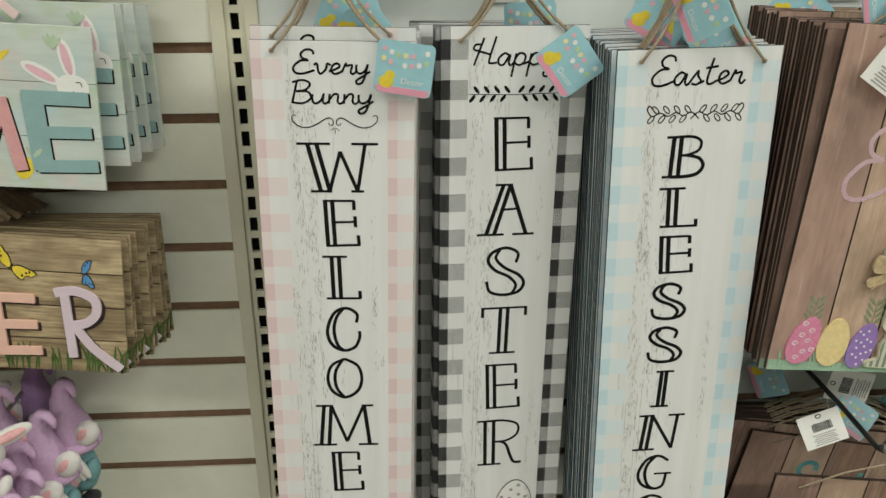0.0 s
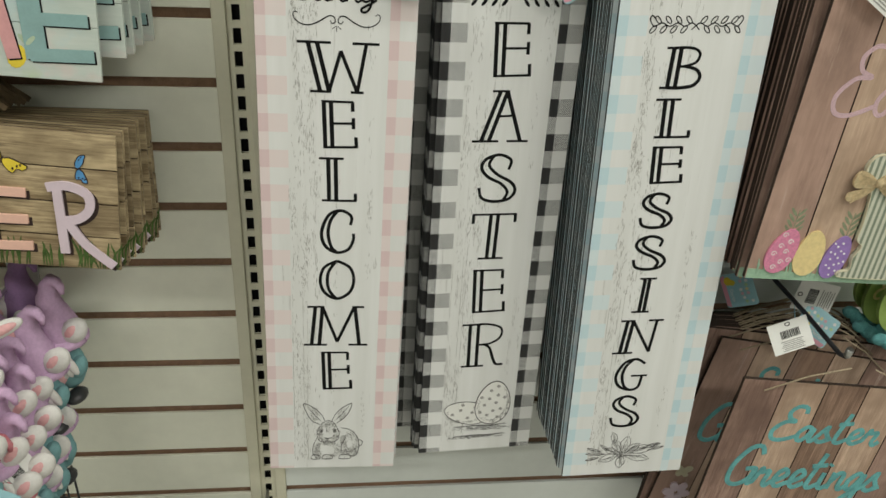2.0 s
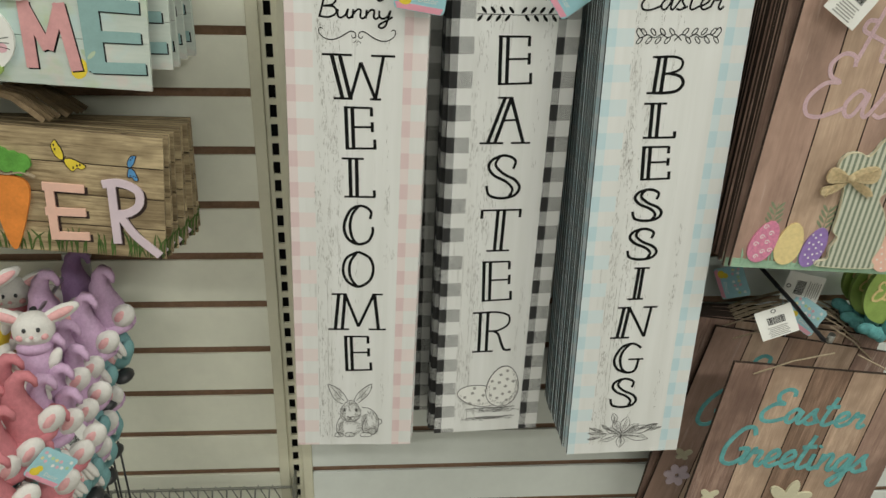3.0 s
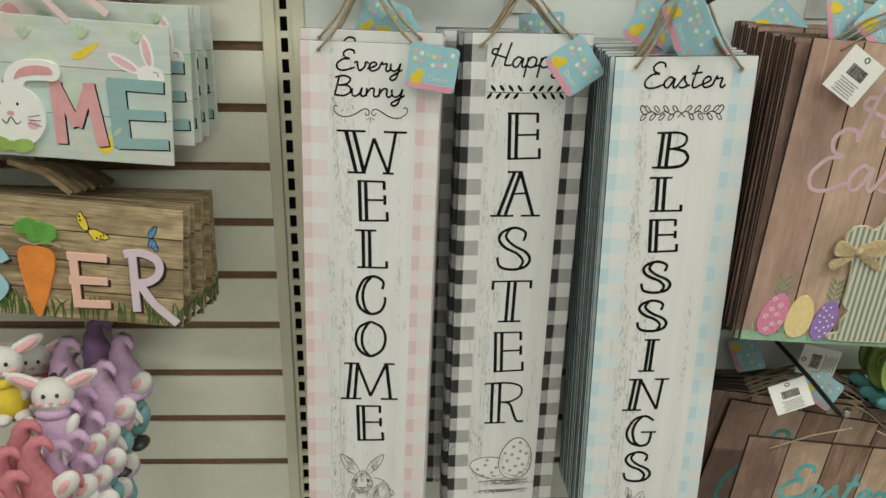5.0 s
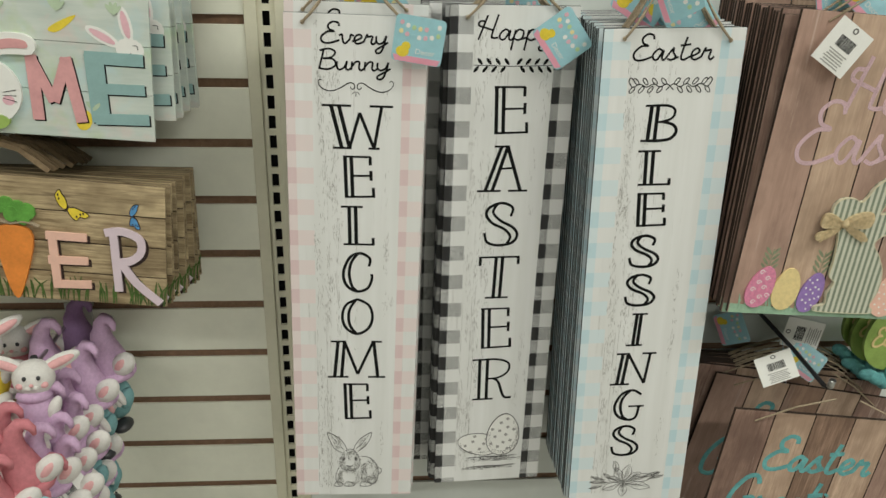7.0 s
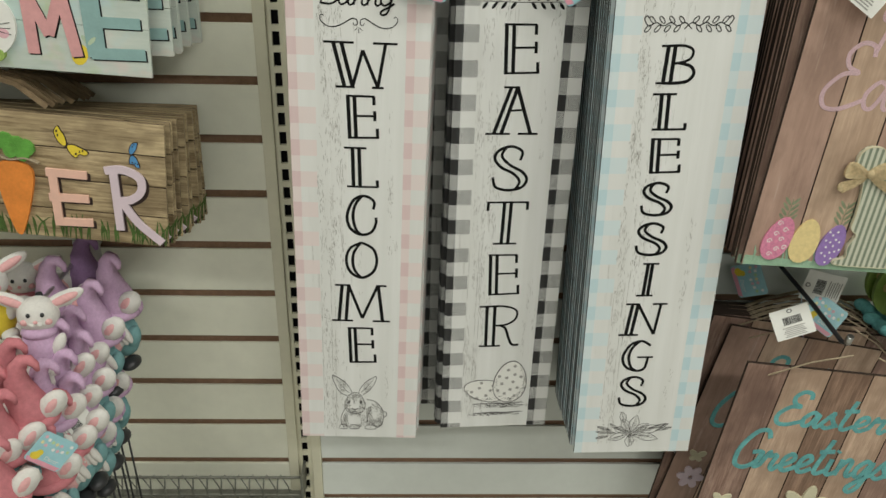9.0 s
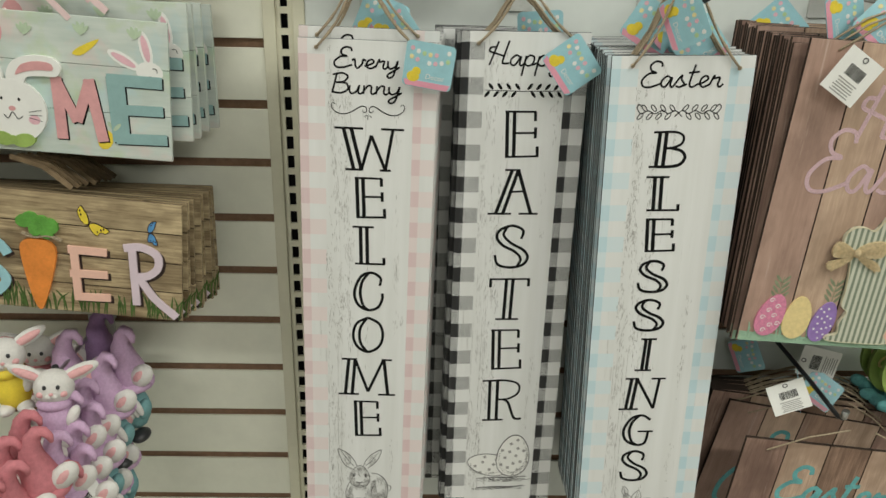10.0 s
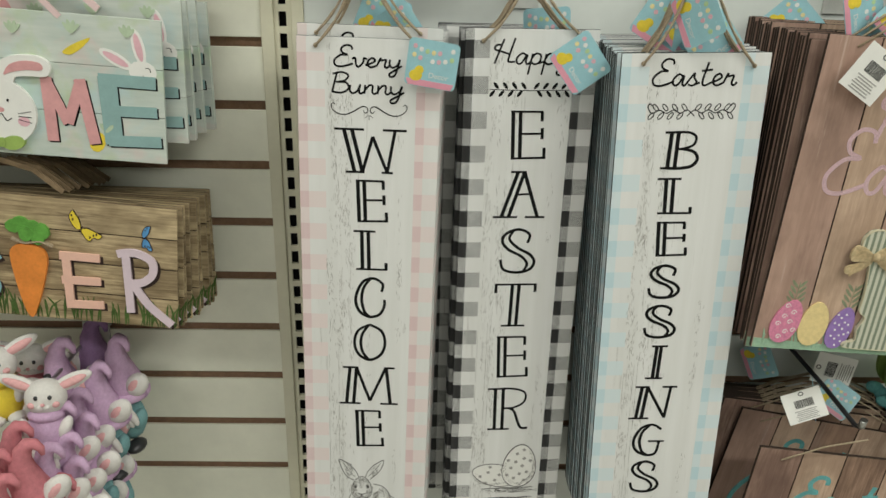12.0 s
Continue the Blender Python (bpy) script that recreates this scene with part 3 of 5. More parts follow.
def scratches(parent, seed, n, x0, x1, z0, z1):
    """Grey flecks of the whitewash worn through along the grain, in drifts, and a few long hairlines."""
    rnd = random.Random(seed)
    bm = bmesh.new()
    lanes = (x0 + 0.003, x0 + 0.008, x0 + 0.015, x0 + 0.022, x0 + 0.028, x1 - 0.004, x1 - 0.012, (x0 + x1) / 2)
    for i in range(n):
        cx, cz = rnd.choice(lanes[:5] if rnd.random() < 0.72 else lanes) + rnd.gauss(0, 0.002), rnd.uniform(z0, z1)
        tall, many = rnd.uniform(0.006, 0.022), rnd.randint(5, 18)
        for k in range(many):
            x, z = cx + rnd.gauss(0, 0.0017), cz + rnd.gauss(0, tall)
            if not (x0 - 0.002 < x < x1 and z0 - 0.004 < z < z1 + 0.004):
                continue
            ln = rnd.uniform(0.0012, 0.0075)
            ribbon(bm, [(x, z), (x + rnd.gauss(0, 0.0003), z - ln / 2), (x + rnd.gauss(0, 0.0004), z - ln)], rnd.uniform(0.00018, 0.00060), 0.0, -0.00015, taper=0.7)
    for x in (x0 + 0.0005, x0 + 0.012, x0 + 0.0165):
        z = z0 - 0.006
        while z < z0 + rnd.uniform(0.18, 0.3):
            ln = rnd.uniform(0.012, 0.05)
            ribbon(bm, [(x + rnd.gauss(0, 0.0002), z), (x + rnd.gauss(0, 0.0003), z + ln / 2), (x, z + ln)], rnd.uniform(0.0003, 0.0006), 0.0, -0.00015, taper=0.4)
            z += ln + rnd.uniform(0.001, 0.012)
    return tagged(part("worn_grain", bm, WORN, parent), kind="stuff")


WORN = plain("worn_grey_wood", (0.36, 0.35, 0.325), 0.8, spread=0.3, scale=300)


def welcome_sign(m):
    s = tall_board("hanging_sign", "tall white wooden sign with pink gingham edges and a rabbit", PINK, EDGE, 0.630, m)
    scratches(s, 1, 105, -0.046, 0.048, -0.61, -0.01)
    handwriting(s, "Every", -0.038, 0.033, -0.030, 0.022, 0.0021, INK)
    handwriting(s, "Bunny", -0.041, 0.036, -0.058, 0.022, 0.0021, INK)
    swirl(s, -0.078, 0.081)
    for ch, cx, z1, z0, w in (("W", .0018, -.097, -.145, .078), ("E", .0036, -.155, -.203, .037), ("L", .0029, -.215, -.262, .039), ("C", .0028, -.273, -.324, .036),
                              ("O", .0031, -.334, -.382, .038), ("M", .0025, -.393, -.444, .072), ("E", .0034, -.455, -.507, .037)):
        capital(s, ch, cx, z1, z0, w)
    rabbit_drawing(s, -0.003, -0.616)
    twine(s, ((-0.056, -0.009), (0.052, -0.006)), (-0.008, -0.004, 0.057))
    return s


def fur(bm, rnd, n, cx, cz, rx, rz, lean, edge=0.0, ln=0.0034, wide=0.00030, slot=0):
    """Pencil hatching inside an oval; edge: how much it keeps to the rim; lean: degrees of the strokes from upright."""
    c, k = math.sin(radians(lean)), math.cos(radians(lean))
    for i in range(n):
        a, r = rnd.uniform(0, 2 * math.pi), math.sqrt(rnd.uniform(edge * edge, 1))
        x, z = cx + rx * r * math.cos(a), cz + rz * r * math.sin(a)
        q = ln * rnd.uniform(0.5, 1.2)
        b = rnd.gauss(0, 0.25)
        ribbon(bm, [(x, z), (x + q * (c + b * k) / 2, z - q * (k - b * c) / 2), (x + q * (c + 1.6 * b * k), z - q * k)], wide * rnd.uniform(0.6, 1.3), 0.0, -0.0003 - 0.0001 * rnd.random(), slot, taper=0.7)


def rabbit_drawing(parent, cx, z):
    """A pencil rabbit, sitting, drawn in hatching."""
    bm = bmesh.new()
    rnd = random.Random(5)
    line = lambda pts, w=0.0009, cl=False: ribbon(bm, curve([(cx + 0.9 * x, z + 0.95 * y) for x, y in pts], 6, cl), w, 0.0, -0.0004, taper=0.4)
    line([(-.014, .058), (-.026, .066), (-.035, .088), (-.033, .091), (-.022, .085), (-.012, .074), (-.007, .063)])
    line([(.002, .062), (.006, .073), (.014, .083), (.026, .091), (.028, .088), (.022, .073), (.009, .060)])
    line([(-.030, .087), (-.022, .075), (-.012, .063)], 0.0005)
    line([(.024, .087), (.015, .074), (.006, .064)], 0.0005)
    line([(-.011, .060), (-.016, .050), (-.018, .040), (-.014, .031), (-.003, .027), (.008, .031), (.012, .040), (.010, .050), (.005, .060), (-.003, .064), (-.011, .060)], 0.0006)
    line([(-.018, .035), (-.023, .022), (-.023, .010), (-.019, .003)])
    line([(.014, .052), (.026, .049), (.036, .038), (.039, .022), (.036, .008), (.030, .003)], 0.0009)
    line([(.038, .032), (.043, .030), (.043, .024), (.039, .021)])
    line([(.020, .034), (.015, .022), (.017, .008)], 0.0007)
    for x0, x1 in ((-.026, -.014), (-.011, .003), (.012, .028)):
        line([(x0, .003), (x0 + .002, .0065), ((x0 + x1) / 2, .0075), (x1, .005), (x1 - .001, .0005), (x0 + .002, .0), (x0, .003)], 0.0008)
        line([((x0 + x1) / 2, .0015), ((x0 + x1) / 2, .004)], 0.0005)
    line([(-.008, .036), (-.003, .0345), (.002, .036)], 0.0013)
    line([(-.003, .0345), (-.003, .031), (-.007, .0295)], 0.0007)
    line([(-.003, .031), (.001, .0295)], 0.0006)
    for ex in (-.0115, .0055):
        prism(bm, oval(cx + 0.9 * ex, z + .0445, .0015, .0023, n=8), 0.0, -0.0006)
        line([(ex - .0025, .0485), (ex, .0500), (ex + .0025, .0485)], 0.0005)
    spots = ((150, -.003, .046, .016, .017, 0, .6), (40, -.003, .055, .004, .008, 0, 0), (22, -.013, .042, .003, .007, 10, 0), (22, .007, .042, .003, .007, -10, 0),
             (130, -.004, .018, .018, .016, 0, .55), (170, .026, .026, .013, .022, 20, .3), (80, .017, .024, .005, .018, 8, 0), (60, .029, .012, .010, .008, 30, .3),
             (46, -.018, .014, .004, .012, 0, 0), (46, -.022, .076, .005, .012, 34, .2), (46, .016, .075, .005, .011, -34, .2), (24, -.003, .026, .013, .002, 0, 0))
    for n, ox, oz, rx, rz, lean, edge in spots:
        fur(bm, rnd, int(1.2 * n), cx + 0.9 * ox, z + 0.95 * oz, 0.88 * rx, 0.93 * rz, lean, edge, 0.0028, 0.00020, 1)
        fur(bm, rnd, int(0.3 * n), cx + 0.9 * ox, z + 0.95 * oz, 0.9 * rx, 0.95 * rz, lean, min(0.9, edge + 0.2), 0.0028, 0.00022, 0)
    return part("rabbit_drawing", bm, (GREY_INK, PENCIL), parent)


def easter_sign(m):
    s = tall_board("hanging_sign", "tall white wooden sign with black checked edges and eggs", BLK, SHADED_BLACK_EDGE, 0.645, m, -0.0705)
    scratches(s, 2, 105, -0.0425, 0.048, -0.62, -0.01)
    handwriting(s, "Happy", -0.040, 0.045, -0.0375, 0.027, 0.0021, INK)
    garland(s, 0.003, -0.0655, 0.090)
    for ch, cx, z1, z0, w in (("E", .004, -.090, -.144, .043), ("A", -.0005, -.160, -.215, .061), ("S", .001, -.230, -.286, .043), ("T", .0015, -.302, -.358, .051),
                              ("E", .0025, -.374, -.431, .043), ("R", .001, -.449, -.510, .056)):
        capital(s, ch, cx, z1, z0, w)
    bm = bmesh.new()
    rnd = random.Random(12)
    for cx, cz, rx, rz, turn in ((-0.011, -0.583, 0.0175, 0.030, -76), (0.022, -0.569, 0.0225, 0.034, 4)):
        front = cx > 0
        o = oval(cx, cz, rx, rz, turn, 26, 0.14)
        prism(bm, o, 0.0, -0.0006 if front else -0.0002, 1)
        ribbon(bm, o + o[:1], 0.0009, 0.0, -0.0010 if front else -0.0004)
        shift = -0.0006 if front else 0.0
        wx, wz = (rz, rx) if not front else (rx, rz)
        for i in range(13 if front else 8):
            a, r = i * 2.4, 0.84 * math.sqrt((i + 0.6) / (13 if front else 8))
            x, z = cx + wx * r * math.cos(a), cz + wz * r * math.sin(a)
            for k in range(4):
                q = k * 1.571 + i
                prism(bm, oval(x + 0.0013 * math.cos(q), z + 0.0013 * math.sin(q), 0.0013, 0.0013, n=7), 0.0, -0.0008 + 0.0005 * (not front) - 0.00001 * k, 2)
        for i in range(150):
            a, r = rnd.choice((rnd.uniform(-1.7, 0.9), rnd.uniform(-3.4, -1.2))), rnd.uniform(0.78, 0.98)
            x, z = cx + wx * r * math.cos(a), cz + wz * r * math.sin(a)
            ribbon(bm, [(x, z), (x - 0.0008 * math.sin(a), z + 0.0026 * math.cos(a) + 0.001)], 0.00032, 0.0, -0.0010 if front else -0.0004, taper=0.4)
    for z, w in ((-0.6055, 0.0010), (-0.6065, 0.0006), (-0.6215, 0.0013), (-0.6225, 0.0007)):
        ribbon(bm, curve([(-0.030 + 300 * w * 0.01, z), (0.0, z + 0.001), (0.020, z + 0.0004), (0.046 - 500 * w * 0.01, z + 0.002)], 4), w, 0.0, -0.0003, taper=0.6)
    fur(bm, rnd, 90, 0.010, -0.609, 0.038, 0.003, 80, 0.0, 0.006)
    fur(bm, rnd, 60, 0.000, -0.624, 0.036, 0.002, 85, 0.0, 0.006)
    part("egg_drawing", bm, (GREY_INK, CARD_WHITE, PENCIL), s)
    twine(s, ((-0.051, -0.013), (0.060, -0.010)), (-0.002, -0.004, 0.044))
    return s


PENCIL = plain("light_pencil_ink", (0.36, 0.35, 0.33), 0.7, spread=0.3, scale=400)


def blessings_sign(m):
    s = tall_board("hanging_sign", "tall white wooden sign with pale blue gingham edges and lily", BLU, SHADED_BLUE_EDGE, 0.622, m)
    scratches(s, 3, 105, -0.046, 0.048, -0.60, -0.01)
    handwriting(s, "Easter", -0.044, 0.043, -0.033, 0.027, 0.0021, INK)
    garland(s, 0.0, -0.060, 0.088, True)
    for ch, cx, z1, z0, w in (("B", -.0072, -.082, -.121, .039), ("L", -.0078, -.133, -.172, .040), ("E", -.0062, -.183, -.222, .037), ("S", -.009, -.234, -.274, .036),
                              ("S", -.009, -.284, -.325, .037), ("I", -.0078, -.337, -.380, .023), ("N", -.0074, -.392, -.436, .055), ("G", -.008, -.445, -.490, .039), ("S", -.008, -.499, -.545, .036)):
        capital(s, ch, cx, z1, z0, w)
    bm = bmesh.new()
    rnd = random.Random(8)
    ox, oz = -0.004, -0.590
    # petals, bud and slim leaves: bearing, length, half width, where they spring from
    for a, ln, wd, fx, fz, dark in ((78, .028, .0062, 0, .002, 0), (112, .024, .0055, -.003, .002, 1), (38, .024, .0056, .003, .001, 1), (8, .036, .0064, .006, .004, 0), (-14, .034, .0060, .004, -.002, 0),
                                    (-92, .021, .0056, 0, -.002, 0), (-160, .026, .0058, -.004, -.001, 0), (158, .020, .0046, -.004, .002, 1), (104, .018, .0040, -.010, .018, 0), (22, .026, .0020, .022, .006, 1),
                                    (14, .022, .0018, .032, .004, 1), (30, .014, .0016, .036, .008, 0), (176, .026, .0022, -.020, .001, 1), (160, .020, .0018, -.026, .005, 1), (192, .018, .0018, -.028, -.004, 0), (140, .016, .0020, -.016, .006, 1)):
        c, n = math.cos(radians(a)), math.sin(radians(a))
        at = lambda t, u: (ox + fx + c * ln * t - n * wd * u, oz + fz + n * ln * t + c * wd * u)
        for side in (-1, 1):
            ribbon(bm, curve([at(0, 0), at(.3, side * .8), at(.6, side * 1.0), at(.85, side * .5), at(1, 0)], 4), 0.0007, 0.0, -0.0003, taper=0.4)
        ribbon(bm, curve([at(0, 0), at(.5, .12), at(.92, 0)], 4), 0.0005, 0.0, -0.0003, taper=0.6)
        for k in range((22 if dark else 12) if wd > .003 else 5):
            t0, u = rnd.uniform(0, .55), rnd.uniform(-.75, .75)
            ribbon(bm, [at(t0, u * .8), at(t0 + rnd.uniform(.12, .35), u * .7)], 0.00032, 0.0, -0.00025, taper=0.5)
    fur(bm, rnd, 60, ox, oz, 0.006, 0.005, 20, 0.0, 0.004, 0.0004)
    part("lily_drawing", bm, GREY_INK, s)
    twine(s, ((-0.054, -0.010), (0.059, -0.013)), (-0.004, -0.004, 0.075))
    return s


def hook(x, z, length, tip=0.018, mat=None, plate=0.034, spread=0.0, name="peg_hook"):
    """A peg hook out of a groove: back plate with two lips, a wire, an upturned capped tip."""
    h = thing(name, "zinc slatwall hook with a milky back plate", "display hook", "slatwall hooks", m=Matrix.Translation((x, 0, z)))
    bm = brick(bmesh.new(), -plate / 2, plate / 2, -0.003, 0.002, -0.028, 0.004, 0.001)
    for k in (-1, 1):
        brick(bm, k * plate * 0.42 - 0.003, k * plate * 0.42 + 0.003, -0.005, 0.009, 0.002, 0.011, 0.001)
    part("back_plate", bm, CLEAR, h)
    bm = bmesh.new()
    path = [(0, 0.004, 0.0), (0, -0.01, 0.002), (spread * 0.4, -length * 0.5, 0.004), (spread * 0.8, -length + 0.012, 0.006), (spread, -length, 0.011), (spread, -length - 0.003, 0.011 + tip)]
    tube(bm, path, 0.0026, 8)
    part("hook_wire", bm, mat or STEEL, h)
    bm = bmesh.new()
    tube(bm, [(spread, -length - 0.0025, 0.009 + tip * 0.6), (spread, -length - 0.0035, 0.014 + tip)], 0.0042, 10)
    part("end_cap", bm, DARK_WIRE, h)
    return h


S1, S2, S3 = (-0.036, -0.128, 1.370, 1.3, 0), (0.135, -0.096, 1.378, 0.4, 3.6), (0.2965, -0.161, 1.366, -1.4, 0)
for make, (x, y, z, a, turn), n, gap, drift in ((welcome_sign, S1, 18, 0.0051, 0.0004), (easter_sign, S2, 14, 0.0047, 0.0), (blessings_sign, S3, 26, 0.00455, -0.0002)):
    rnd = random.Random(int(1000 * z))
    first = make(pose(x, y, z, 0, a, turn))
    for j in range(1, n):
        lift, side, back, yaw = rnd.uniform(-0.005, 0.001), -0.001, 0.012, 0
        if make is welcome_sign:
            lift, side, back = (0.012 if j == 1 else lift), 0.0, 0.0
        if make is easter_sign:
            # the two in front hang close together, those at the back have slipped sideways towards the wall
            deep = j > 7
            lift, side, back, yaw = (-0.003 if j == 1 else rnd.uniform(-0.008, -0.004)), -0.028 if deep else -0.005, 0.018 if deep else 0.006, max(0.0, 3.0 - 0.5 * j)
        tilt = rnd.gauss(0, 0.06 if make is blessings_sign else 0.15)
        again = copy_thing(first, pose(x + side + drift * j + rnd.gauss(0, 0.0003 if make is blessings_sign else 0.0006), min(-0.006, y + gap * j + back), z + lift, 0, a + tilt, yaw))
        if j > 4:
            bare(again)
hook(-0.038, 1.4165, 0.128, 0.004)
hook(0.136, 1.4165, 0.102, 0.004)
hook(0.296, 1.4165, 0.185, 0.022, DARK_WIRE, spread=0.012)


# ---- tags ----
TAG_ROSE = plain("soft_rose_print", (0.74, 0.45, 0.50), 0.5)
TAG_LIME = plain("soft_lime_print", (0.48, 0.64, 0.34), 0.5)
TAG_LEMON = plain("soft_lemon_print", (0.80, 0.70, 0.36), 0.5)


def blue_tag(m, label="sky blue card tag with a yellow chick and bunting"):
    """Printed card on a short loop: pink foot, chick, two rows of little flags and a word."""
    t = thing("card_tag", label, "price tag", "blue card tags", m=m)
    w, h, r = 0.053, 0.049, 0.005
    o = [(sx * (w / 2 - r) + r * math.cos(a), sz * (h / 2 - r) + r * math.sin(a)) for sx, sz, a0 in ((1, 1, 0), (-1, 1, 90), (-1, -1, 180), (1, -1, 270)) for a in (radians(a0 + k * 30) for k in range(4))]
    part("card", prism(bmesh.new(), o, 0.0006, 0.0), CARD_BLUE, t)
    part("card_foot", prism(bmesh.new(), [(-w / 2 + .004, -h / 2 + .0006), (w / 2 - .004, -h / 2 + .0006), (w / 2 - .0012, -h / 2 + .007), (-w / 2 + .0012, -h / 2 + .007)], 0.0, -0.0003), CARD_PINK, t)
    bm = prism(bmesh.new(), oval(-.0155, -.0135, .0068, .0058), 0.0, -0.0004)
    prism(bm, oval(-.0125, -.0075, .0046, .0046), 0.0, -0.0005)
    part("chick_print", bm, YELLOW, t)
    cols = (TAG_ROSE, CARD_WHITE, TAG_LIME, TAG_LEMON, TAG_ROSE, CARD_BLUE, CARD_WHITE)
    for row in range(2):
        for i in range(7):
            x = -.0195 + i * .0065
            z = .0185 - row * .0090 - .0045 * (1 - ((i - 3) / 3) ** 2)
            part("flag_print", prism(bmesh.new(), oval(x, z - .002, .0024, .0026, 0, 8), 0.0, -0.0003), cols[(i + 3 * row) % 7], t)
    printed("Decor", 0.0080, CARD_WHITE, t, pose(.008, -0.0006, -.0115, 90, 0, 0))
    return t


def bar_tag(m, label="white card tag with a black barcode"):
    t = thing("barcode_tag", label, "price tag", "barcode tags", m=m)
    w, h = 0.044, 0.048
    part("card", box(-w / 2, w / 2, 0.0, 0.0006, -h / 2, h / 2), CARD_WHITE, t)
    bm = bmesh.new()
    rnd = random.Random(3)
    x = -0.010
    while x < 0.010:
        d = rnd.choice((0.0004, 0.0007, 0.0011))
        prism(bm, [(x, -.002), (x + d, -.002), (x + d, .010), (x, .010)], 0.0, -0.0003)
        x += d + rnd.choice((0.0005, 0.0008))
    part("barcode", bm, INK, t)
    bm = bmesh.new()
    for k in range(6):
        L = rnd.uniform(.009, .013)
        prism(bm, [(-L, -.006 - k * .0028), (L, -.006 - k * .0028), (L, -.0072 - k * .0028), (-L, -.0072 - k * .0028)], 0.0, -0.0003)
    part("small_print", bm, PENCIL, t)
    ring = oval(0, .019, .0026, .0026, n=12)
    part("eyelet", ribbon(bmesh.new(), ring + ring[:1], 0.0012, 0.0, -0.0004), GREY_INK, t)
    return t


for q in ((0.029, -0.146, 1.347, 3, 8, -6), (-0.024, -0.100, 1.388, -6, 24, 12), (-0.006, -0.112, 1.374, 4, 55, -8), (0.186, -0.122, 1.347, 3, 54, 6), (0.157, -0.060, 1.372, 0, -4, 4),
          (0.287, -0.176, 1.404, 0, 60, -50), (0.316, -0.146, 1.374, -8, -38, 12), (0.300, -0.126, 1.378, -4, 45, 8), (0.268, -0.126, 1.390, -4, 30, -20),
          (0.463, -0.150, 1.407, -6, 72, 14), (0.500, -0.168, 1.402, -14, 40, -18), (0.436, -0.050, 1.384, -6, 45, -20), (0.530, -0.150, 1.408, -6, -20, 12)):
    blue_tag(pose(*q))
bar_tag(pose(0.454, -0.207, 1.356, 2, 33, 3))
bar_tag(pose(0.436, -0.172, 1.356, 2, 40, 4))


# ---- plank signs on the right ----
# brown of the plank sides, darkened to carry the shadow inside the stacks
SHADED_BROWN_EDGE = plain("shaded_brown_edge", (0.045, 0.030, 0.022), 0.8, spread=0.3)


def plank_board(parent, w, h, n, mats, thick=0.006, gap=0.0007):
    """Upright printed planks with dark seams; origin at the upper left corner."""
    part("backing", box(0.0006, w - 0.0006, 0.003, thick, -h + 0.0006, -0.0006), SHADE_INK, parent)
    cuts = [w / n * i for i in range(n + 1)]
    for i, (x0, x1) in enumerate(zip(cuts, cuts[1:])):
        bm = box(x0 + gap * (i > 0), x1 - gap, 0.0, 0.0045, -h, 0, 0.0005)
        for f in bm.faces:
            f.material_index = int(f.normal.y > -0.3)
        part("plank", bm, (mats[i % len(mats)], SHADED_BROWN_EDGE), parent)


def sprig(bm, x, z, h, slot=0):
    ribbon(bm, [(x, z), (x + 0.001, z + h)], 0.0008, 0.0, -0.0004, slot)
    for k in range(4):
        for s in (-1, 1):
            prism(bm, oval(x + s * (0.0062 - 0.0006 * k), z + h * (0.25 + 0.22 * k), 0.0062, 0.0017, turn=-s * 50, n=10), 0.0, -0.0003, slot)


def blades(bm, x0, x1, z, h, n, seed, slot=0, y1=-0.0006):
    rnd = random.Random(seed)
    for i in range(n):
        x = rnd.uniform(x0, x1)
        d = rnd.gauss(0, 0.006)
        k = h * rnd.uniform(0.5, 1.1)
        ribbon(bm, curve([(x, z), (x + d * 0.3, z + k * 0.6), (x + d, z + k)], 3), 0.0022, 0.0, y1 - rnd.uniform(0, 0.0003), slot, taper=0.85)


FADED = plain("faded_sage_print", (0.24, 0.27, 0.17), 0.7, spread=0.35, scale=200)
PAPER = plain("cream_cut_paper", (0.60, 0.56, 0.40), 0.7, spread=0.1)


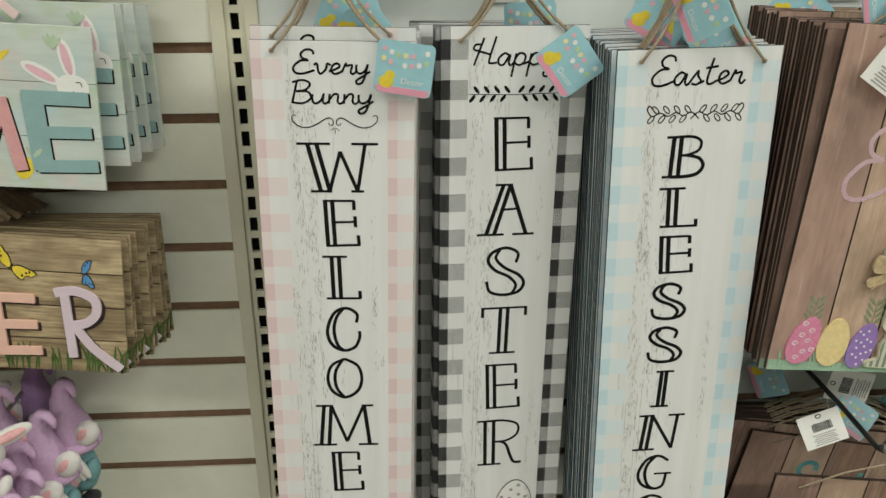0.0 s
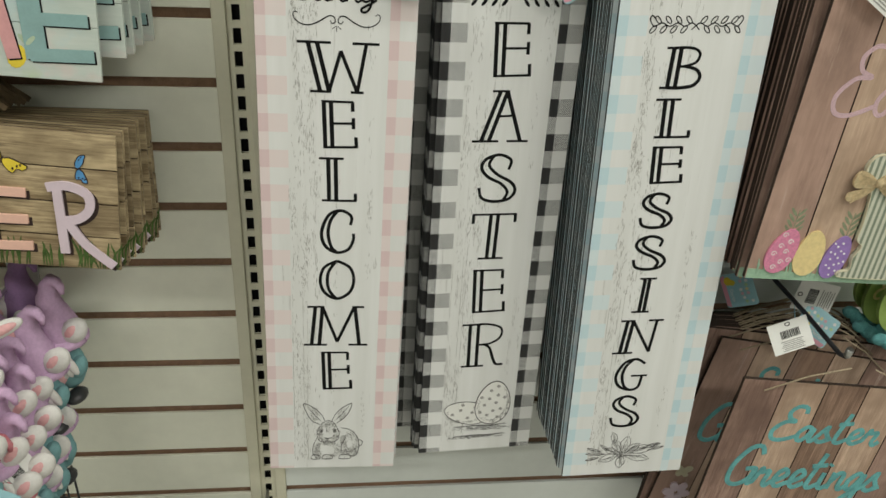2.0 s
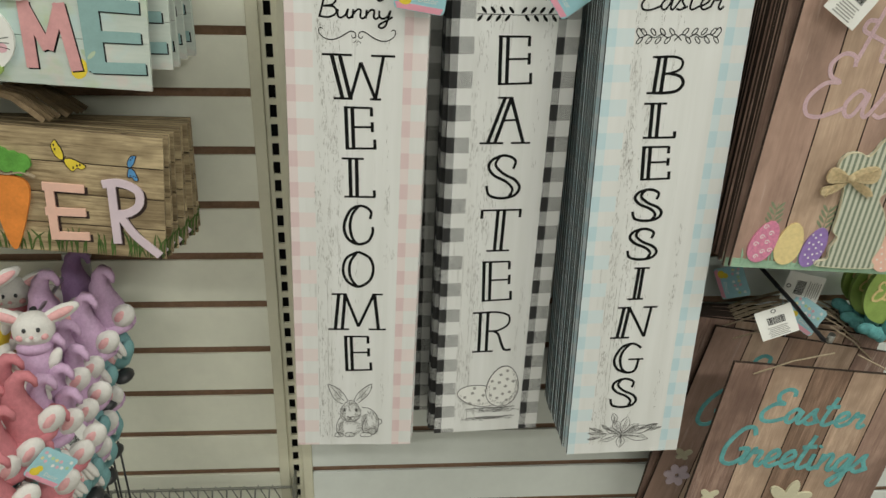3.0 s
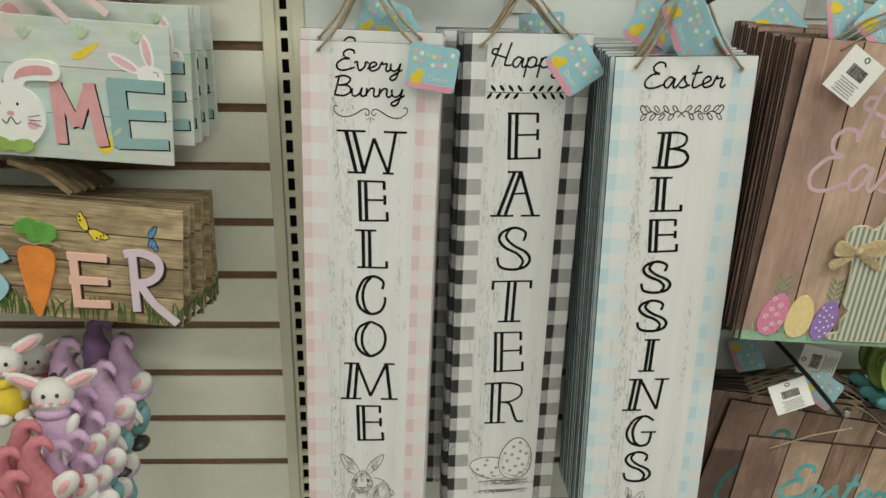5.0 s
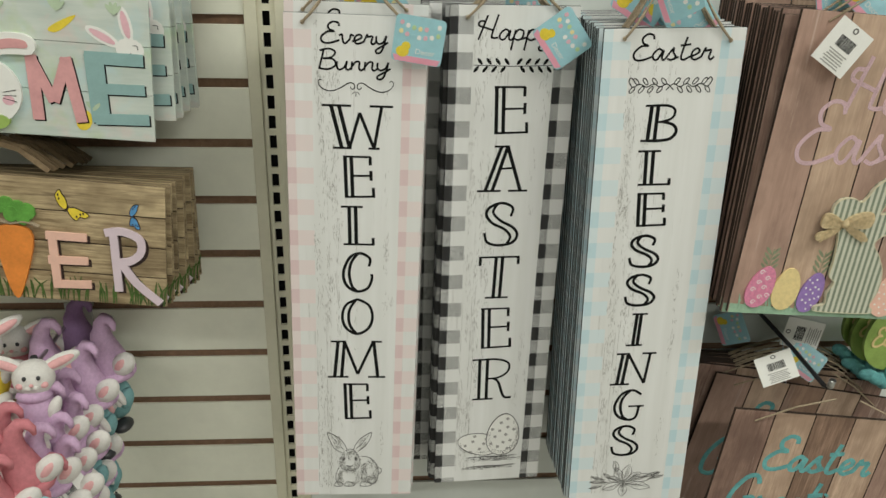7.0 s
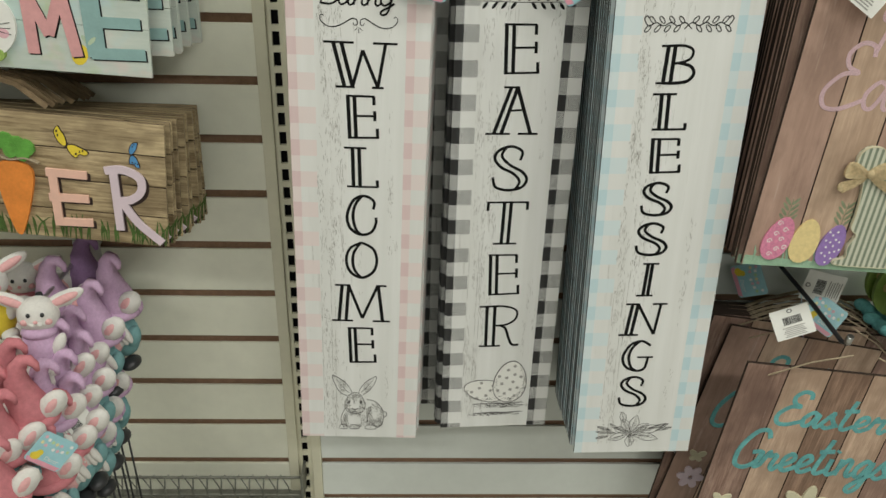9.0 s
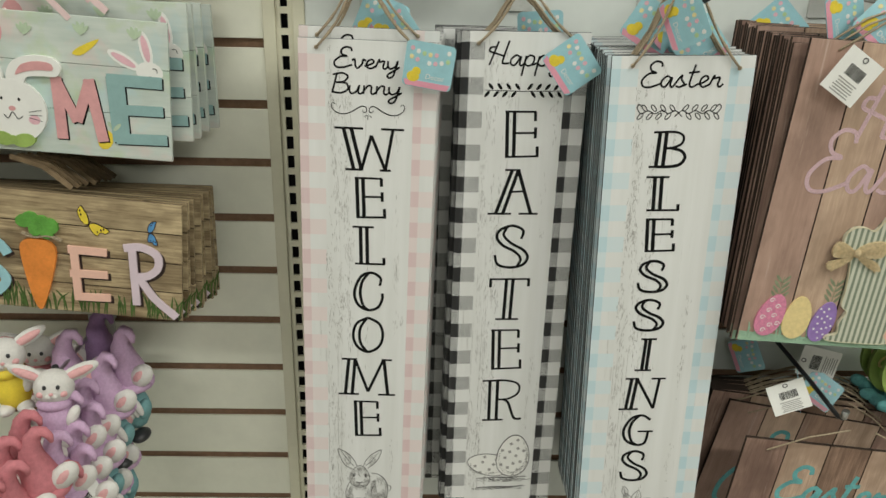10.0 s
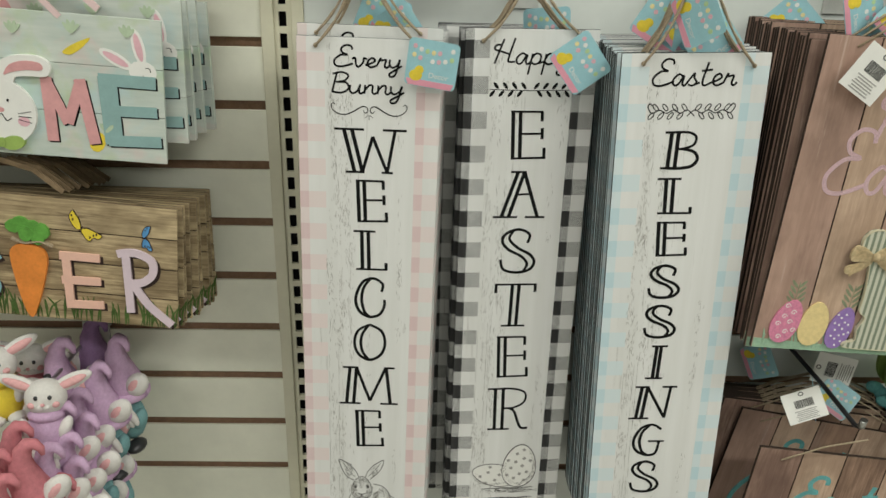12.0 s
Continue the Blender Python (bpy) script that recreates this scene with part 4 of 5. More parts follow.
def bunny_plaque(m):
    s = thing("plank_sign", "rosy brown plank sign with painted eggs and striped bunny", "hanging sign", "plank signs", m=m)
    w, h = 0.268, 0.345
    plank_board(s, w, h, 5, (BROWN, PALE_BROWN, BROWN))
    handwriting(s, "Happy", 0.070, 0.222, -0.100, 0.060, 0.0046, PINK_GLITTER, lean=0.05)
    handwriting(s, "Easter", 0.031, 0.216, -0.160, 0.068, 0.0046, PINK_GLITTER, lean=0.05, drop=-0.010)
    for x in (0.036, 0.098, 0.19, 0.235):
        bm = bmesh.new()
        sprig(bm, x, -0.292, 0.030)
        part("leaf_sprig", bm, FADED, s)
    part("grass_strip", prism(bmesh.new(), [(0.001, -h + 0.0005), (w - 0.001, -h + 0.0005), (w - 0.001, -h + 0.011), (w * 0.6, -h + 0.014), (w * 0.3, -h + 0.009), (0.001, -h + 0.012)], 0.0, -0.0006), SAGE, s)
    for x, z, rx, rz, turn, mat, deco in ((0.032, -0.310, 0.0155, 0.027, 14, PINK_EGG, "swirl"), (0.063, -0.311, 0.0160, 0.027, 4, YELLOW_EGG, ""), (0.094, -0.314, 0.0135, 0.026, 12, PURPLE_EGG, "dots"), (0.186, -0.315, 0.017, 0.026, 0, PEACH, "dots"), (0.222, -0.313, 0.016, 0.026, 8, PINK_EGG, "swirl")):
        e = part("painted_egg", prism(bmesh.new(), oval(x, z, rx, rz, turn, 24, 0.12), 0.0, -0.0022), mat, s)
        bm = bmesh.new()
        rnd = random.Random(int(x * 1e4))
        for i in range(16 if deco == "dots" else 8):
            a, r = i * 2.4, 0.82 * math.sqrt((i + 0.5) / (16 if deco == "dots" else 8))
            cx, cz = x + rx * r * math.cos(a), z + rz * r * math.sin(a)
            if deco == "dots":
                prism(bm, oval(cx, cz, 0.0012, 0.0012, n=8), -0.0022, -0.0026)
            elif deco == "swirl":
                ribbon(bm, curve([(cx + 0.0034 * math.cos(k * 1.1) * (1 - k / 8), cz + 0.0034 * math.sin(k * 1.1) * (1 - k / 8)) for k in range(7)], 3), 0.0008, -0.0022, -0.0026)
        if deco:
            part("egg_pattern", bm, CARD_WHITE, e)
        else:
            bm.free()
    for x0, x1, n in ((0.002, 0.10, 18), (0.175, w - 0.004, 14)):
        bm = bmesh.new()
        blades(bm, x0, x1, -h + 0.004, 0.025, n, n)
        tagged(part("grass_tuft", bm, SAGE, s), kind="stuff")
    cut = thing_part("bunny_cutout", s)
    body = curve([(.106, -.336), (.165, -.336), (.172, -.331), (.167, -.324), (.172, -.306), (.170, -.282), (.160, -.262), (.150, -.248), (.156, -.238), (.174, -.228), (.186, -.214), (.184, -.204), (.164, -.206), (.146, -.212), (.150, -.196), (.150, -.176), (.144, -.170), (.132, -.180), (.122, -.198), (.110, -.195), (.097, -.197), (.090, -.207), (.092, -.220), (.102, -.232), (.106, -.250), (.108, -.272), (.108, -.290), (.116, -.298), (.111, -.312), (.112, -.326), (.101, -.330)], 4, True)
    part("bunny_shape", prism(bmesh.new(), body, 0.0, -0.0050), STRIPES, cut)
    part("bunny_rim", ribbon(bmesh.new(), body + body[:1], 0.0008, -0.002, -0.0053), PAPER, cut)
    for k, shape in enumerate((((0, -.002), (-.010, .008), (-.022, .011), (-.027, .004), (-.025, -.006), (-.012, -.006)), ((0, .002), (.012, .012), (.028, .015), (.033, .008), (.030, -.003), (.014, -.005)),
                               ((-.002, -.002), (-.014, -.008), (-.028, -.014), (-.027, -.022), (-.016, -.020), (-.003, -.009)), ((.003, -.002), (.014, -.006), (.028, -.012), (.033, -.020), (.022, -.019), (.006, -.009)))):
        bm = bmesh.new()
        prism(bm, curve([(.106 + x, -.224 + z) for x, z in shape], 4, True), -0.005, -0.0085 + 0.0012 * (k > 1))
        for q in range(5):
            x, z = shape[3]
            u = (q - 2) * 0.0028
            ribbon(bm, [(.106 + 0.15 * x, -.224 + 0.15 * z + u * 0.4), (.106 + 0.85 * x, -.224 + 0.85 * z + u)], 0.0007, -0.006, -0.0092 + 0.0012 * (k > 1))
        part("bow_tail" if k > 1 else "bow_loop", bm, BURLAP, cut)
    part("bow_knot", ball(bmesh.new(), .106, -0.009, -.224, .0045, .0035, .0052), BURLAP, cut)
    for x0, x1 in ((0.03, 0.12), (0.238, 0.15)):
        bm = bmesh.new()
        tube(bm, [(x0, -0.001, -0.010), ((x0 + x1) / 2, 0.004, 0.022), (x1, 0.006, 0.040)], 0.0013, 6)
        part("twine", bm, JUTE, s)
    return s


def thing_part(name, parent):
    ob = new(name)
    ob.parent = parent
    return ob


def greetings_plaque(m):
    s = thing("plank_sign", "brown plank sign with turquoise writing and paper flowers", "hanging sign", "plank signs", m=m)
    w, h = 0.273, 0.34
    plank_board(s, w, h, 5, (BROWN, PALE_BROWN, DARK_BROWN, PALE_BROWN))
    handwriting(s, "Easter", 0.060, 0.210, -0.088, 0.053, 0.0062, TEAL_INK)
    handwriting(s, "Greetings", 0.024, 0.243, -0.164, 0.066, 0.0064, TEAL_INK, y1=-0.0009)
    bm = bmesh.new()
    for k in range(6):
        prism(bm, oval(.147 + .018 * math.cos(k * 1.047 + .4), -.222 + .018 * math.sin(k * 1.047 + .4), .019, .0085, turn=-(k * 60 + 23), n=14), 0.0, -0.003 - 0.0002 * k)
    part("paper_flower", bm, PAPER, s)
    bm = bmesh.new()
    for k in range(6):
        prism(bm, oval(.035 + .012 * math.cos(k * 1.047), -.262 + .012 * math.sin(k * 1.047), .009, .0062, turn=-(k * 60), n=12), 0.0, -0.002 - 0.0002 * k)
    part("paper_flower", bm, LILAC_WHITE, s, "pale pink paper flower")
    bm = bmesh.new()
    for sx in (-1, 1):
        prism(bm, oval(.031 + sx * .006, -.2185, .008, .0048, turn=-sx * 35, n=12), 0.0, -0.002)
        prism(bm, oval(.031 + sx * .0045, -.227, .0052, .0042, turn=sx * 30, n=12), 0.0, -0.0021)
    part("paper_butterfly", bm, PAPER, s)
    for x0, x1 in ((0.03, 0.118), (0.243, 0.150)):
        bm = bmesh.new()
        tube(bm, [(x0, 0.003, -0.018), (x0, -0.001, -0.014), ((x0 + x1) / 2, -0.006, 0.014), (x1, -0.012, 0.034)], 0.0011, 6)
        part("twine", bm, JUTE, s)
    return s


first = bunny_plaque(pose(0.413, -0.192, 1.3915, 0, 3.65, 0))
for j in range(1, 25):
    rnd = random.Random(j)
    again = copy_thing(first, pose(0.403 + 0.0005 * (j % 3) - 0.0004 * j, -0.192 + 0.0063 * j + 0.010, 1.3870 + rnd.uniform(-0.004, 0.002), 0, 1.7 + rnd.uniform(-0.4, 0.4), 0))
    if j > 3:
        bare(again)
hook(0.505, 1.4165, 0.20, 0.006)
first = greetings_plaque(pose(0.436, -0.172, 0.897, 0, 6.5, 0))
copy_thing(first, pose(0.444, -0.086, 0.896, 0, 10.5, 0))
for j in range(2, 11):
    rnd = random.Random(40 + j)
    copy_thing(first, pose(0.420 + 0.0012 * j, -0.088 + 0.0068 * j, 0.908 - 0.0016 * j, 0, 8.0 - 0.5 * j + rnd.uniform(-0.8, 0.8), rnd.uniform(-1, 1)))


def long_hook():
    h = thing("peg_hook", "black coated slatwall hook hung with signs and tags", "display hook", "slatwall hooks")
    part("back_plate", box(0.498, 0.532, -0.003, 0.002, 0.940, 0.972, 0.001), CLEAR, h)
    bm = bmesh.new()
    tube(bm, [(0.515, 0.004, 0.962), (0.516, -0.02, 0.958), (0.530, -0.11, 0.946), (0.5405, -0.178, 0.934), (0.5415, -0.187, 0.937), (0.5418, -0.190, 0.945)], 0.0030, 9)
    part("hook_wire", bm, DARK_WIRE, h)
    bm = bmesh.new()
    tube(bm, [(0.5416, -0.1885, 0.939), (0.542, -0.191, 0.950)], 0.0042, 10)
    part("end_cap", bm, STEEL, h)


long_hook()
bar_tag(pose(0.481, -0.166, 0.953, -16, -24, -4) @ Matrix.Diagonal((1.05, 1.0, 0.80, 1)), "white card tag with a barcode, tilted on a black hook")
bar_tag(pose(0.553, -0.085, 0.954, -8, -82, -6))
for q in ((0.522, -0.110, 0.926, -30, 60, 40), (0.556, -0.100, 0.922, -40, 25, -35), (0.470, -0.05, 0.945, -10, 60, -50)):
    blue_tag(pose(*q) @ Matrix.Scale(0.85, 4))


def egg_plaque(m):
    s = thing("egg_plaque", "lime green wooden egg sign with a turquoise crown and pale writing", "hanging sign", m=m)
    part("egg", prism(bmesh.new(), oval(0, -0.045, 0.040, 0.050, 0, 30, 0.12), 0.006, 0.0), LIME, s)
    zig = [(-0.034, -0.010), (-0.026, 0.008), (-0.018, -0.012), (-0.008, 0.012), (0.002, -0.012), (0.012, 0.012), (0.020, -0.012), (0.028, 0.008), (0.034, -0.012), (0.030, 0.020), (0.012, 0.034), (-0.012, 0.034), (-0.030, 0.020)]
    part("crown", prism(bmesh.new(), zig, 0.0, -0.003), CARD_BLUE, s)
    handwriting(s, "Easter", -0.030, 0.034, -0.055, 0.028, 0.0030, YELLOW_EGG, y1=-0.0012)
    for k in range(7):
        bm = bmesh.new()
        ball(bm, -0.030 + 0.010 * k, -0.002 - 0.002 * (k % 2), -0.098 - 0.006 * (k % 3), 0.009, 0.006, 0.014, turn=(0, 25 * (k - 3), 0))
        part("ribbon_ruffle", bm, TEAL_INK, s)
    bm = bmesh.new()
    tube(bm, [(0, 0.002, 0.032), (0, 0.03, 0.058)], 0.0012, 6)
    part("twine", bm, JUTE, s)
    return s


first = egg_plaque(pose(0.668, -0.100, 1.000, 0, -6, 0))
copy_thing(first, pose(0.680, -0.05, 1.00, 0, 10, 0))
copy_thing(first, pose(0.676, -0.07, 0.995, 0, 4, 0))
hook(0.650, 1.035, 0.11, 0.004)


# ---- boards on the left ----
def fat_letter(parent, name, strokes, widths, mat, depth, dx=0.0030, dz=-0.0030, shade=None):
    """A painted wooden letter with a dark printed shadow at its foot."""
    widths = widths if isinstance(widths, tuple) else (widths,) * len(strokes)
    bm = bmesh.new()
    for i, (st, width) in enumerate(zip(strokes, widths)):
        ribbon(bm, st, width, -0.0003, -depth - 0.00004 * i)
    ob = part(name, bm, mat, parent)
    bm = bmesh.new()
    for i, (st, width) in enumerate(zip(strokes, widths)):
        ribbon(bm, [(x + dx, z + dz) for x, z in st], width, 0.0, -0.0004 - 0.00003 * i)
    part("letter_shadow", bm, shade or SHADE_INK, ob)
    return ob


def unit(cx, cz, w, h, lines):
    return [[(cx + (x - .5) * w, cz + (z - .5) * h) for x, z in ln] for ln in lines]


FAT_E = [[(.14, 1.0), (.2, 0)], [(0, .95), (.95, .95)], [(.02, .5), (.95, .52)], [(.1, .05), (1, .08)]]
FAT_M = [[(.12, 1), (.16, 0)], [(.12, .95), (.48, .3)], [(.48, .3), (.78, .98)], [(.76, 1), (.98, .0)]]


def butterfly(parent, x, z, s, mat, turn):
    """Two pairs of scalloped wings with a dark edge and spots, seen from the side."""
    c, n = math.cos(radians(turn)), math.sin(radians(turn))
    at = lambda q: (x + s * (q[0] * c + q[1] * n), z + s * (q[1] * c - q[0] * n))
    wings = [curve([at(q) for q in w], 4, True) for w in (((-.10, 0), (-.55, .25), (-.85, .95), (-.60, 1.45), (-.35, 1.10), (-.15, .85), (.02, .30)),
                                                          ((.05, -.02), (.45, .22), (1.05, .05), (1.55, -.20), (1.30, -.50), (.95, -.45), (.70, -.75), (.35, -.55)))]
    bm = bmesh.new()
    for k, w in enumerate(wings):
        prism(bm, w, 0.0, -0.0008 - 0.0001 * k)
    ob = part("butterfly", bm, mat, parent)
    bm = bmesh.new()
    for k, w in enumerate(wings):
        ribbon(bm, w[2:] + w[:2], 0.0007, 0.0, -0.0010 - 0.0001 * k)
    for q in ((-.66, 1.05), (-.58, .75), (1.15, -.15), (.95, -.25), (.70, -.45)):
        prism(bm, oval(*at(q), 0.06 * s, 0.10 * s, turn, 8), 0.0, -0.0012)
    ribbon(bm, [at((-.12, -.10)), at((.05, .12)), at((.15, .30))], 0.0011, 0.0, -0.0013, taper=0.5)
    part("wing_outline", bm, SHADE_INK, ob)


def easter_plank(m):
    """Origin at the upper right corner."""
    s = thing("plank_sign", "weathered tan plank sign with pastel letters and orange carrot", "hanging sign", "tan plank signs", m=m)
    w, h, n, rise = 0.37, 0.153, 4, -0.006
    part("backing", box(-w + 0.001, -0.001, 0.002, 0.005, -h + 0.001, rise - 0.001), SHADE_INK, s)
    for i in range(n):
        part("plank", box(-w, 0, 0.0, 0.004, -h + i * (h + rise) / n + 0.0008, -h + (i + 1) * (h + rise) / n - 0.0008, 0.0006), TAN, s)
    bm = bmesh.new()
    blades(bm, -w + 0.004, -0.002, -h + 0.001, 0.030, 120, 11)
    tagged(part("grass_print", bm, GRASS_INK, s), kind="stuff")
    fat_letter(s, "letter_r", [[(-.056, -.062), (-.052, -.135)], curve([(-.065, -.064), (-.046, -.061), (-.028, -.069), (-.027, -.085), (-.038, -.096), (-.052, -.099)], 5), curve([(-.048, -.100), (-.032, -.124), (-.006, -.147)], 5)], 0.0088, LILAC_WHITE, 0.003)
    fat_letter(s, "letter_e", unit(-.105, -.1015, .046, .066, FAT_E), 0.0092, PEACH, 0.003)
    fat_letter(s, "letter_s", [curve([(-.196, -.085), (-.206, -.072), (-.224, -.074), (-.228, -.090), (-.210, -.104), (-.200, -.118), (-.214, -.134), (-.232, -.126)], 5)], 0.0105, CARD_BLUE, 0.003)
    fat_letter(s, "letter_a", [[(-.285, -.06), (-.305, -.135)], [(-.285, -.06), (-.262, -.135)], [(-.298, -.11), (-.27, -.11)]], 0.0105, ROSE, 0.003)
    fat_letter(s, "letter_e", unit(-.335, -.1, .044, .066, FAT_E), 0.0105, YELLOW_EGG, 0.003)
    c = thing_part("carrot", s)
    c.matrix_basis = Matrix.Translation((0.006, 0, -0.002))
    root = curve([(-.187, -.072), (-.180, -.062), (-.166, -.060), (-.152, -.064), (-.147, -.076), (-.152, -.104), (-.162, -.138), (-.168, -.149), (-.175, -.138), (-.183, -.104)], 4, True)
    part("carrot_root", prism(bmesh.new(), root, 0.0, -0.0045), ORANGE, c)
    bm = bmesh.new()
    for k, (x, z) in enumerate(((-.181, -.040), (-.173, -.036), (-.160, -.040), (-.151, -.043), (-.156, -.050), (-.168, -.047))):
        prism(bm, oval(x, z, .0095, .0078, 20 * k, 9), 0.0, -0.0030 - 0.0003 * k)
    part("carrot_leaves", bm, LEAF, c)
    part("carrot_tie", ribbon(bmesh.new(), curve([(-.184, -.054), (-.170, -.058), (-.154, -.055), (-.140, -.060)], 4), 0.0016, 0.0, -0.0052), JUTE, c)
    butterfly(s, -.104, -.040, 0.0150, YELLOW, 5)
    butterfly(s, -.036, -.043, 0.0105, SKY, 50)
    bm = bmesh.new()
    ribbon(bm, [(-.120, .002), (-.150, .024), (-.185, .032)], 0.006, 0.001, -0.0005)
    part("hanging_ribbon", bm, RAFFIA, s)
    return s


def welcome_plank(m):
    """Origin at the upper right corner."""
    s = thing("plank_sign", "pale pastel plank sign with painted letters and a white bunny head", "hanging sign", "pastel welcome signs", m=m)
    w, h, n = 0.40, 0.147, 3
    part("backing", box(-w + 0.001, -0.001, 0.002, 0.005, -h + 0.001, -0.001), GREY_INK, s)
    for i in range(n):
        part("plank", box(-w, 0, 0.0, 0.004, -h + i * h / n + 0.0003, -h + (i + 1) * h / n - 0.0003, 0.0004), SPLASH, s)
    fat_letter(s, "letter_e", unit(-.0345, -.094, .060, .070, FAT_E), (0.0185, 0.0125, 0.0110, 0.0115), TEAL_PAINT, 0.001, 0.0015, -0.0014, INK)
    fat_letter(s, "letter_m", unit(-.097, -.097, .052, .066, FAT_M), (0.0115, 0.0105, 0.0105, 0.0115), ROSE, 0.001, 0.0015, -0.0014, INK)
    fat_letter(s, "letter_c", [curve([(-.225, -.075), (-.245, -.065), (-.262, -.09), (-.25, -.125), (-.228, -.122)], 5)], 0.0125, TEAL_PAINT, 0.001, 0.0015, -0.0014, INK)
    head = thing_part("bunny_cutout", s)
    bm = prism(bmesh.new(), oval(-.163, -.103, .035, .034, 0, 28), 0.0, -0.0045)
    ear = curve([(-.166, -.070), (-.160, -.052), (-.143, -.044), (-.120, -.044), (-.110, -.052), (-.114, -.063), (-.130, -.064), (-.145, -.066), (-.150, -.074)], 5, True)
    ear2 = curve([(-.182, -.072), (-.192, -.055), (-.194, -.030), (-.186, -.016), (-.178, -.028), (-.174, -.050), (-.170, -.070)], 5, True)
    prism(bm, ear, 0.0, -0.0043)
    prism(bm, ear2, 0.0, -0.0042)
    part("bunny_head", bm, CARD_WHITE, head)
    bm = prism(bmesh.new(), curve([(-.156, -.064), (-.150, -.054), (-.136, -.049), (-.120, -.050), (-.118, -.057), (-.134, -.058), (-.148, -.061)], 4, True), -0.004, -0.0048)
    part("inner_ear", bm, ROSE, head)
    part("inner_ear", prism(bmesh.new(), oval(-.185, -.045, .004, .018, 0, 12), -0.004, -0.0048), ROSE, head)
    part("nose", prism(bmesh.new(), oval(-.163, -.100, .0036, .0026, 0, 10), -0.004, -0.0049), ROSE, head)
    bm = bmesh.new()
    for ex in (-.173, -.155):
        prism(bm, oval(ex, -.090, .0012, .0017, n=8), -0.004, -0.0049)
    ribbon(bm, curve([(-.172, -.107), (-.168, -.111), (-.163, -.104), (-.158, -.111), (-.153, -.108)], 4), 0.0008, -0.004, -0.0049)
    for k in range(3):
        ribbon(bm, [(-.146, -.103 - .003 * k), (-.133, -.100 - .006 * k)], 0.0005, -0.004, -0.0049)
    part("face_lines", bm, INK, head)
    bm = prism(bmesh.new(), oval(-.154, -.134, .012, .0075, -12, 12), 0.0, -0.0055)
    prism(bm, oval(-.176, -.133, .012, .0075, 12, 12), 0.0, -0.0056)
    prism(bm, oval(-.165, -.134, .004, .005, 0, 10), 0.0, -0.006)
    part("green_bow", bm, LIME, head)
    bm = prism(bmesh.new(), oval(-.020, -.052, .014, .011, 8, 16), 0.0, -0.0004)
    prism(bm, oval(-.023, -.028, .0062, .018, -12, 14), 0.0, -0.0004)
    prism(bm, oval(-.046, -.041, .0062, .018, -62, 14), 0.0, -0.0004)
    pb = part("bunny_print", bm, CARD_WHITE, s)
    bm = prism(bmesh.new(), oval(-.023, -.028, .0036, .014, -12, 12), 0.0, -0.0006)
    prism(bm, oval(-.046, -.041, .0036, .014, -62, 12), 0.0, -0.0006)
    part("inner_ear", bm, TAG_ROSE, pb)
    bm = ribbon(bmesh.new(), curve([(-.017, -.048), (-.013, -.048), (-.012, -.052)], 4), 0.0006, 0.0, -0.0007)
    ribbon(bm, [(-.020, -.056), (-.014, -.060)], 0.0012, 0.0, -0.0007)
    part("face_lines", bm, INK, pb)
    for x, z, up in ((-.088, -.020, .016), (-.034, -.020, .015), (-.145, -.024, .015), (-.215, -.030, .016), (-.060, -.118, .014)):
        bm = bmesh.new()
        for a in (-38, -12, 18, 44):
            prism(bm, oval(x + .35 * up * math.sin(radians(a)), z + .5 * up * math.cos(radians(a)), .0021, up * .42, turn=a, n=9), 0.0, -0.0003 - 0.00001 * (a + 40))
        part("leaf_print", bm, PALE_LEAF, s)
    for x in (-.188, -.141):
        part("cheek", prism(bmesh.new(), oval(x, -.111, .0060, .0050, n=12), -0.004, -0.0047), TAG_ROSE, head)
    part("carrot_print", prism(bmesh.new(), curve([(-.098, -.038), (-.088, -.030), (-.070, -.022), (-.078, -.032), (-.090, -.040)], 4, True), 0.0, -0.0004), YELLOW, s)
    part("egg_print", prism(bmesh.new(), oval(-.070, -.128, .008, .011, 20, 14), 0.0, -0.0003), YELLOW, s)
    part("egg_print", prism(bmesh.new(), oval(-.178, -.022, .011, .015, 0, 16), 0.0, -0.0003), ROSE, s, "pink egg print")
    bm = ribbon(bmesh.new(), [(-.098, -.004), (-.125, .022), (-.150, .046)], 0.006, 0.0010, -0.0006)
    part("hanging_ribbon", bm, RIBBON_PINK, s, "pale pink satin ribbon")
    bm = ribbon(bmesh.new(), [(-.060, .006), (-.090, .032), (-.150, .046)], 0.007, 0.0012, -0.0004)
    part("hanging_ribbon", bm, RIBBON_PINK, s, "pale pink satin ribbon")
    return s


first = welcome_plank(pose(-0.2375, -0.167, 1.389, 0, 3.6, 0))
for x, y, z, a in ((-0.2215, -0.148, 1.4065, 2.4), (-0.2235, -0.124, 1.4035, 1.2), (-0.2260, -0.112, 1.4020, 1.0), (-0.2270, -0.075, 1.3990, 0.8), (-0.2290, -0.066, 1.3970, 0.6), (-0.2260, -0.036, 1.3930, 0.6), (-0.2275, -0.027, 1.3920, 0.4)):
    copy_thing(first, pose(x, y, z, 0, a, 0))
hook(-0.385, 1.4165, 0.165, 0.004)
first = easter_plank(pose(-0.245, -0.156, 1.194, 0, 5.2, 0))
for j in range(1, 11):
    rnd = random.Random(70 + j)
    copy_thing(first, pose(-0.245 + rnd.uniform(0.0, 0.008), -0.156 + 0.0125 * j, 1.194 - 0.0018 * j, 0, 5.2 - 0.42 * j + rnd.uniform(-0.3, 0.3), 0))
hook(-0.430, 1.2642, 0.165, 0.004)


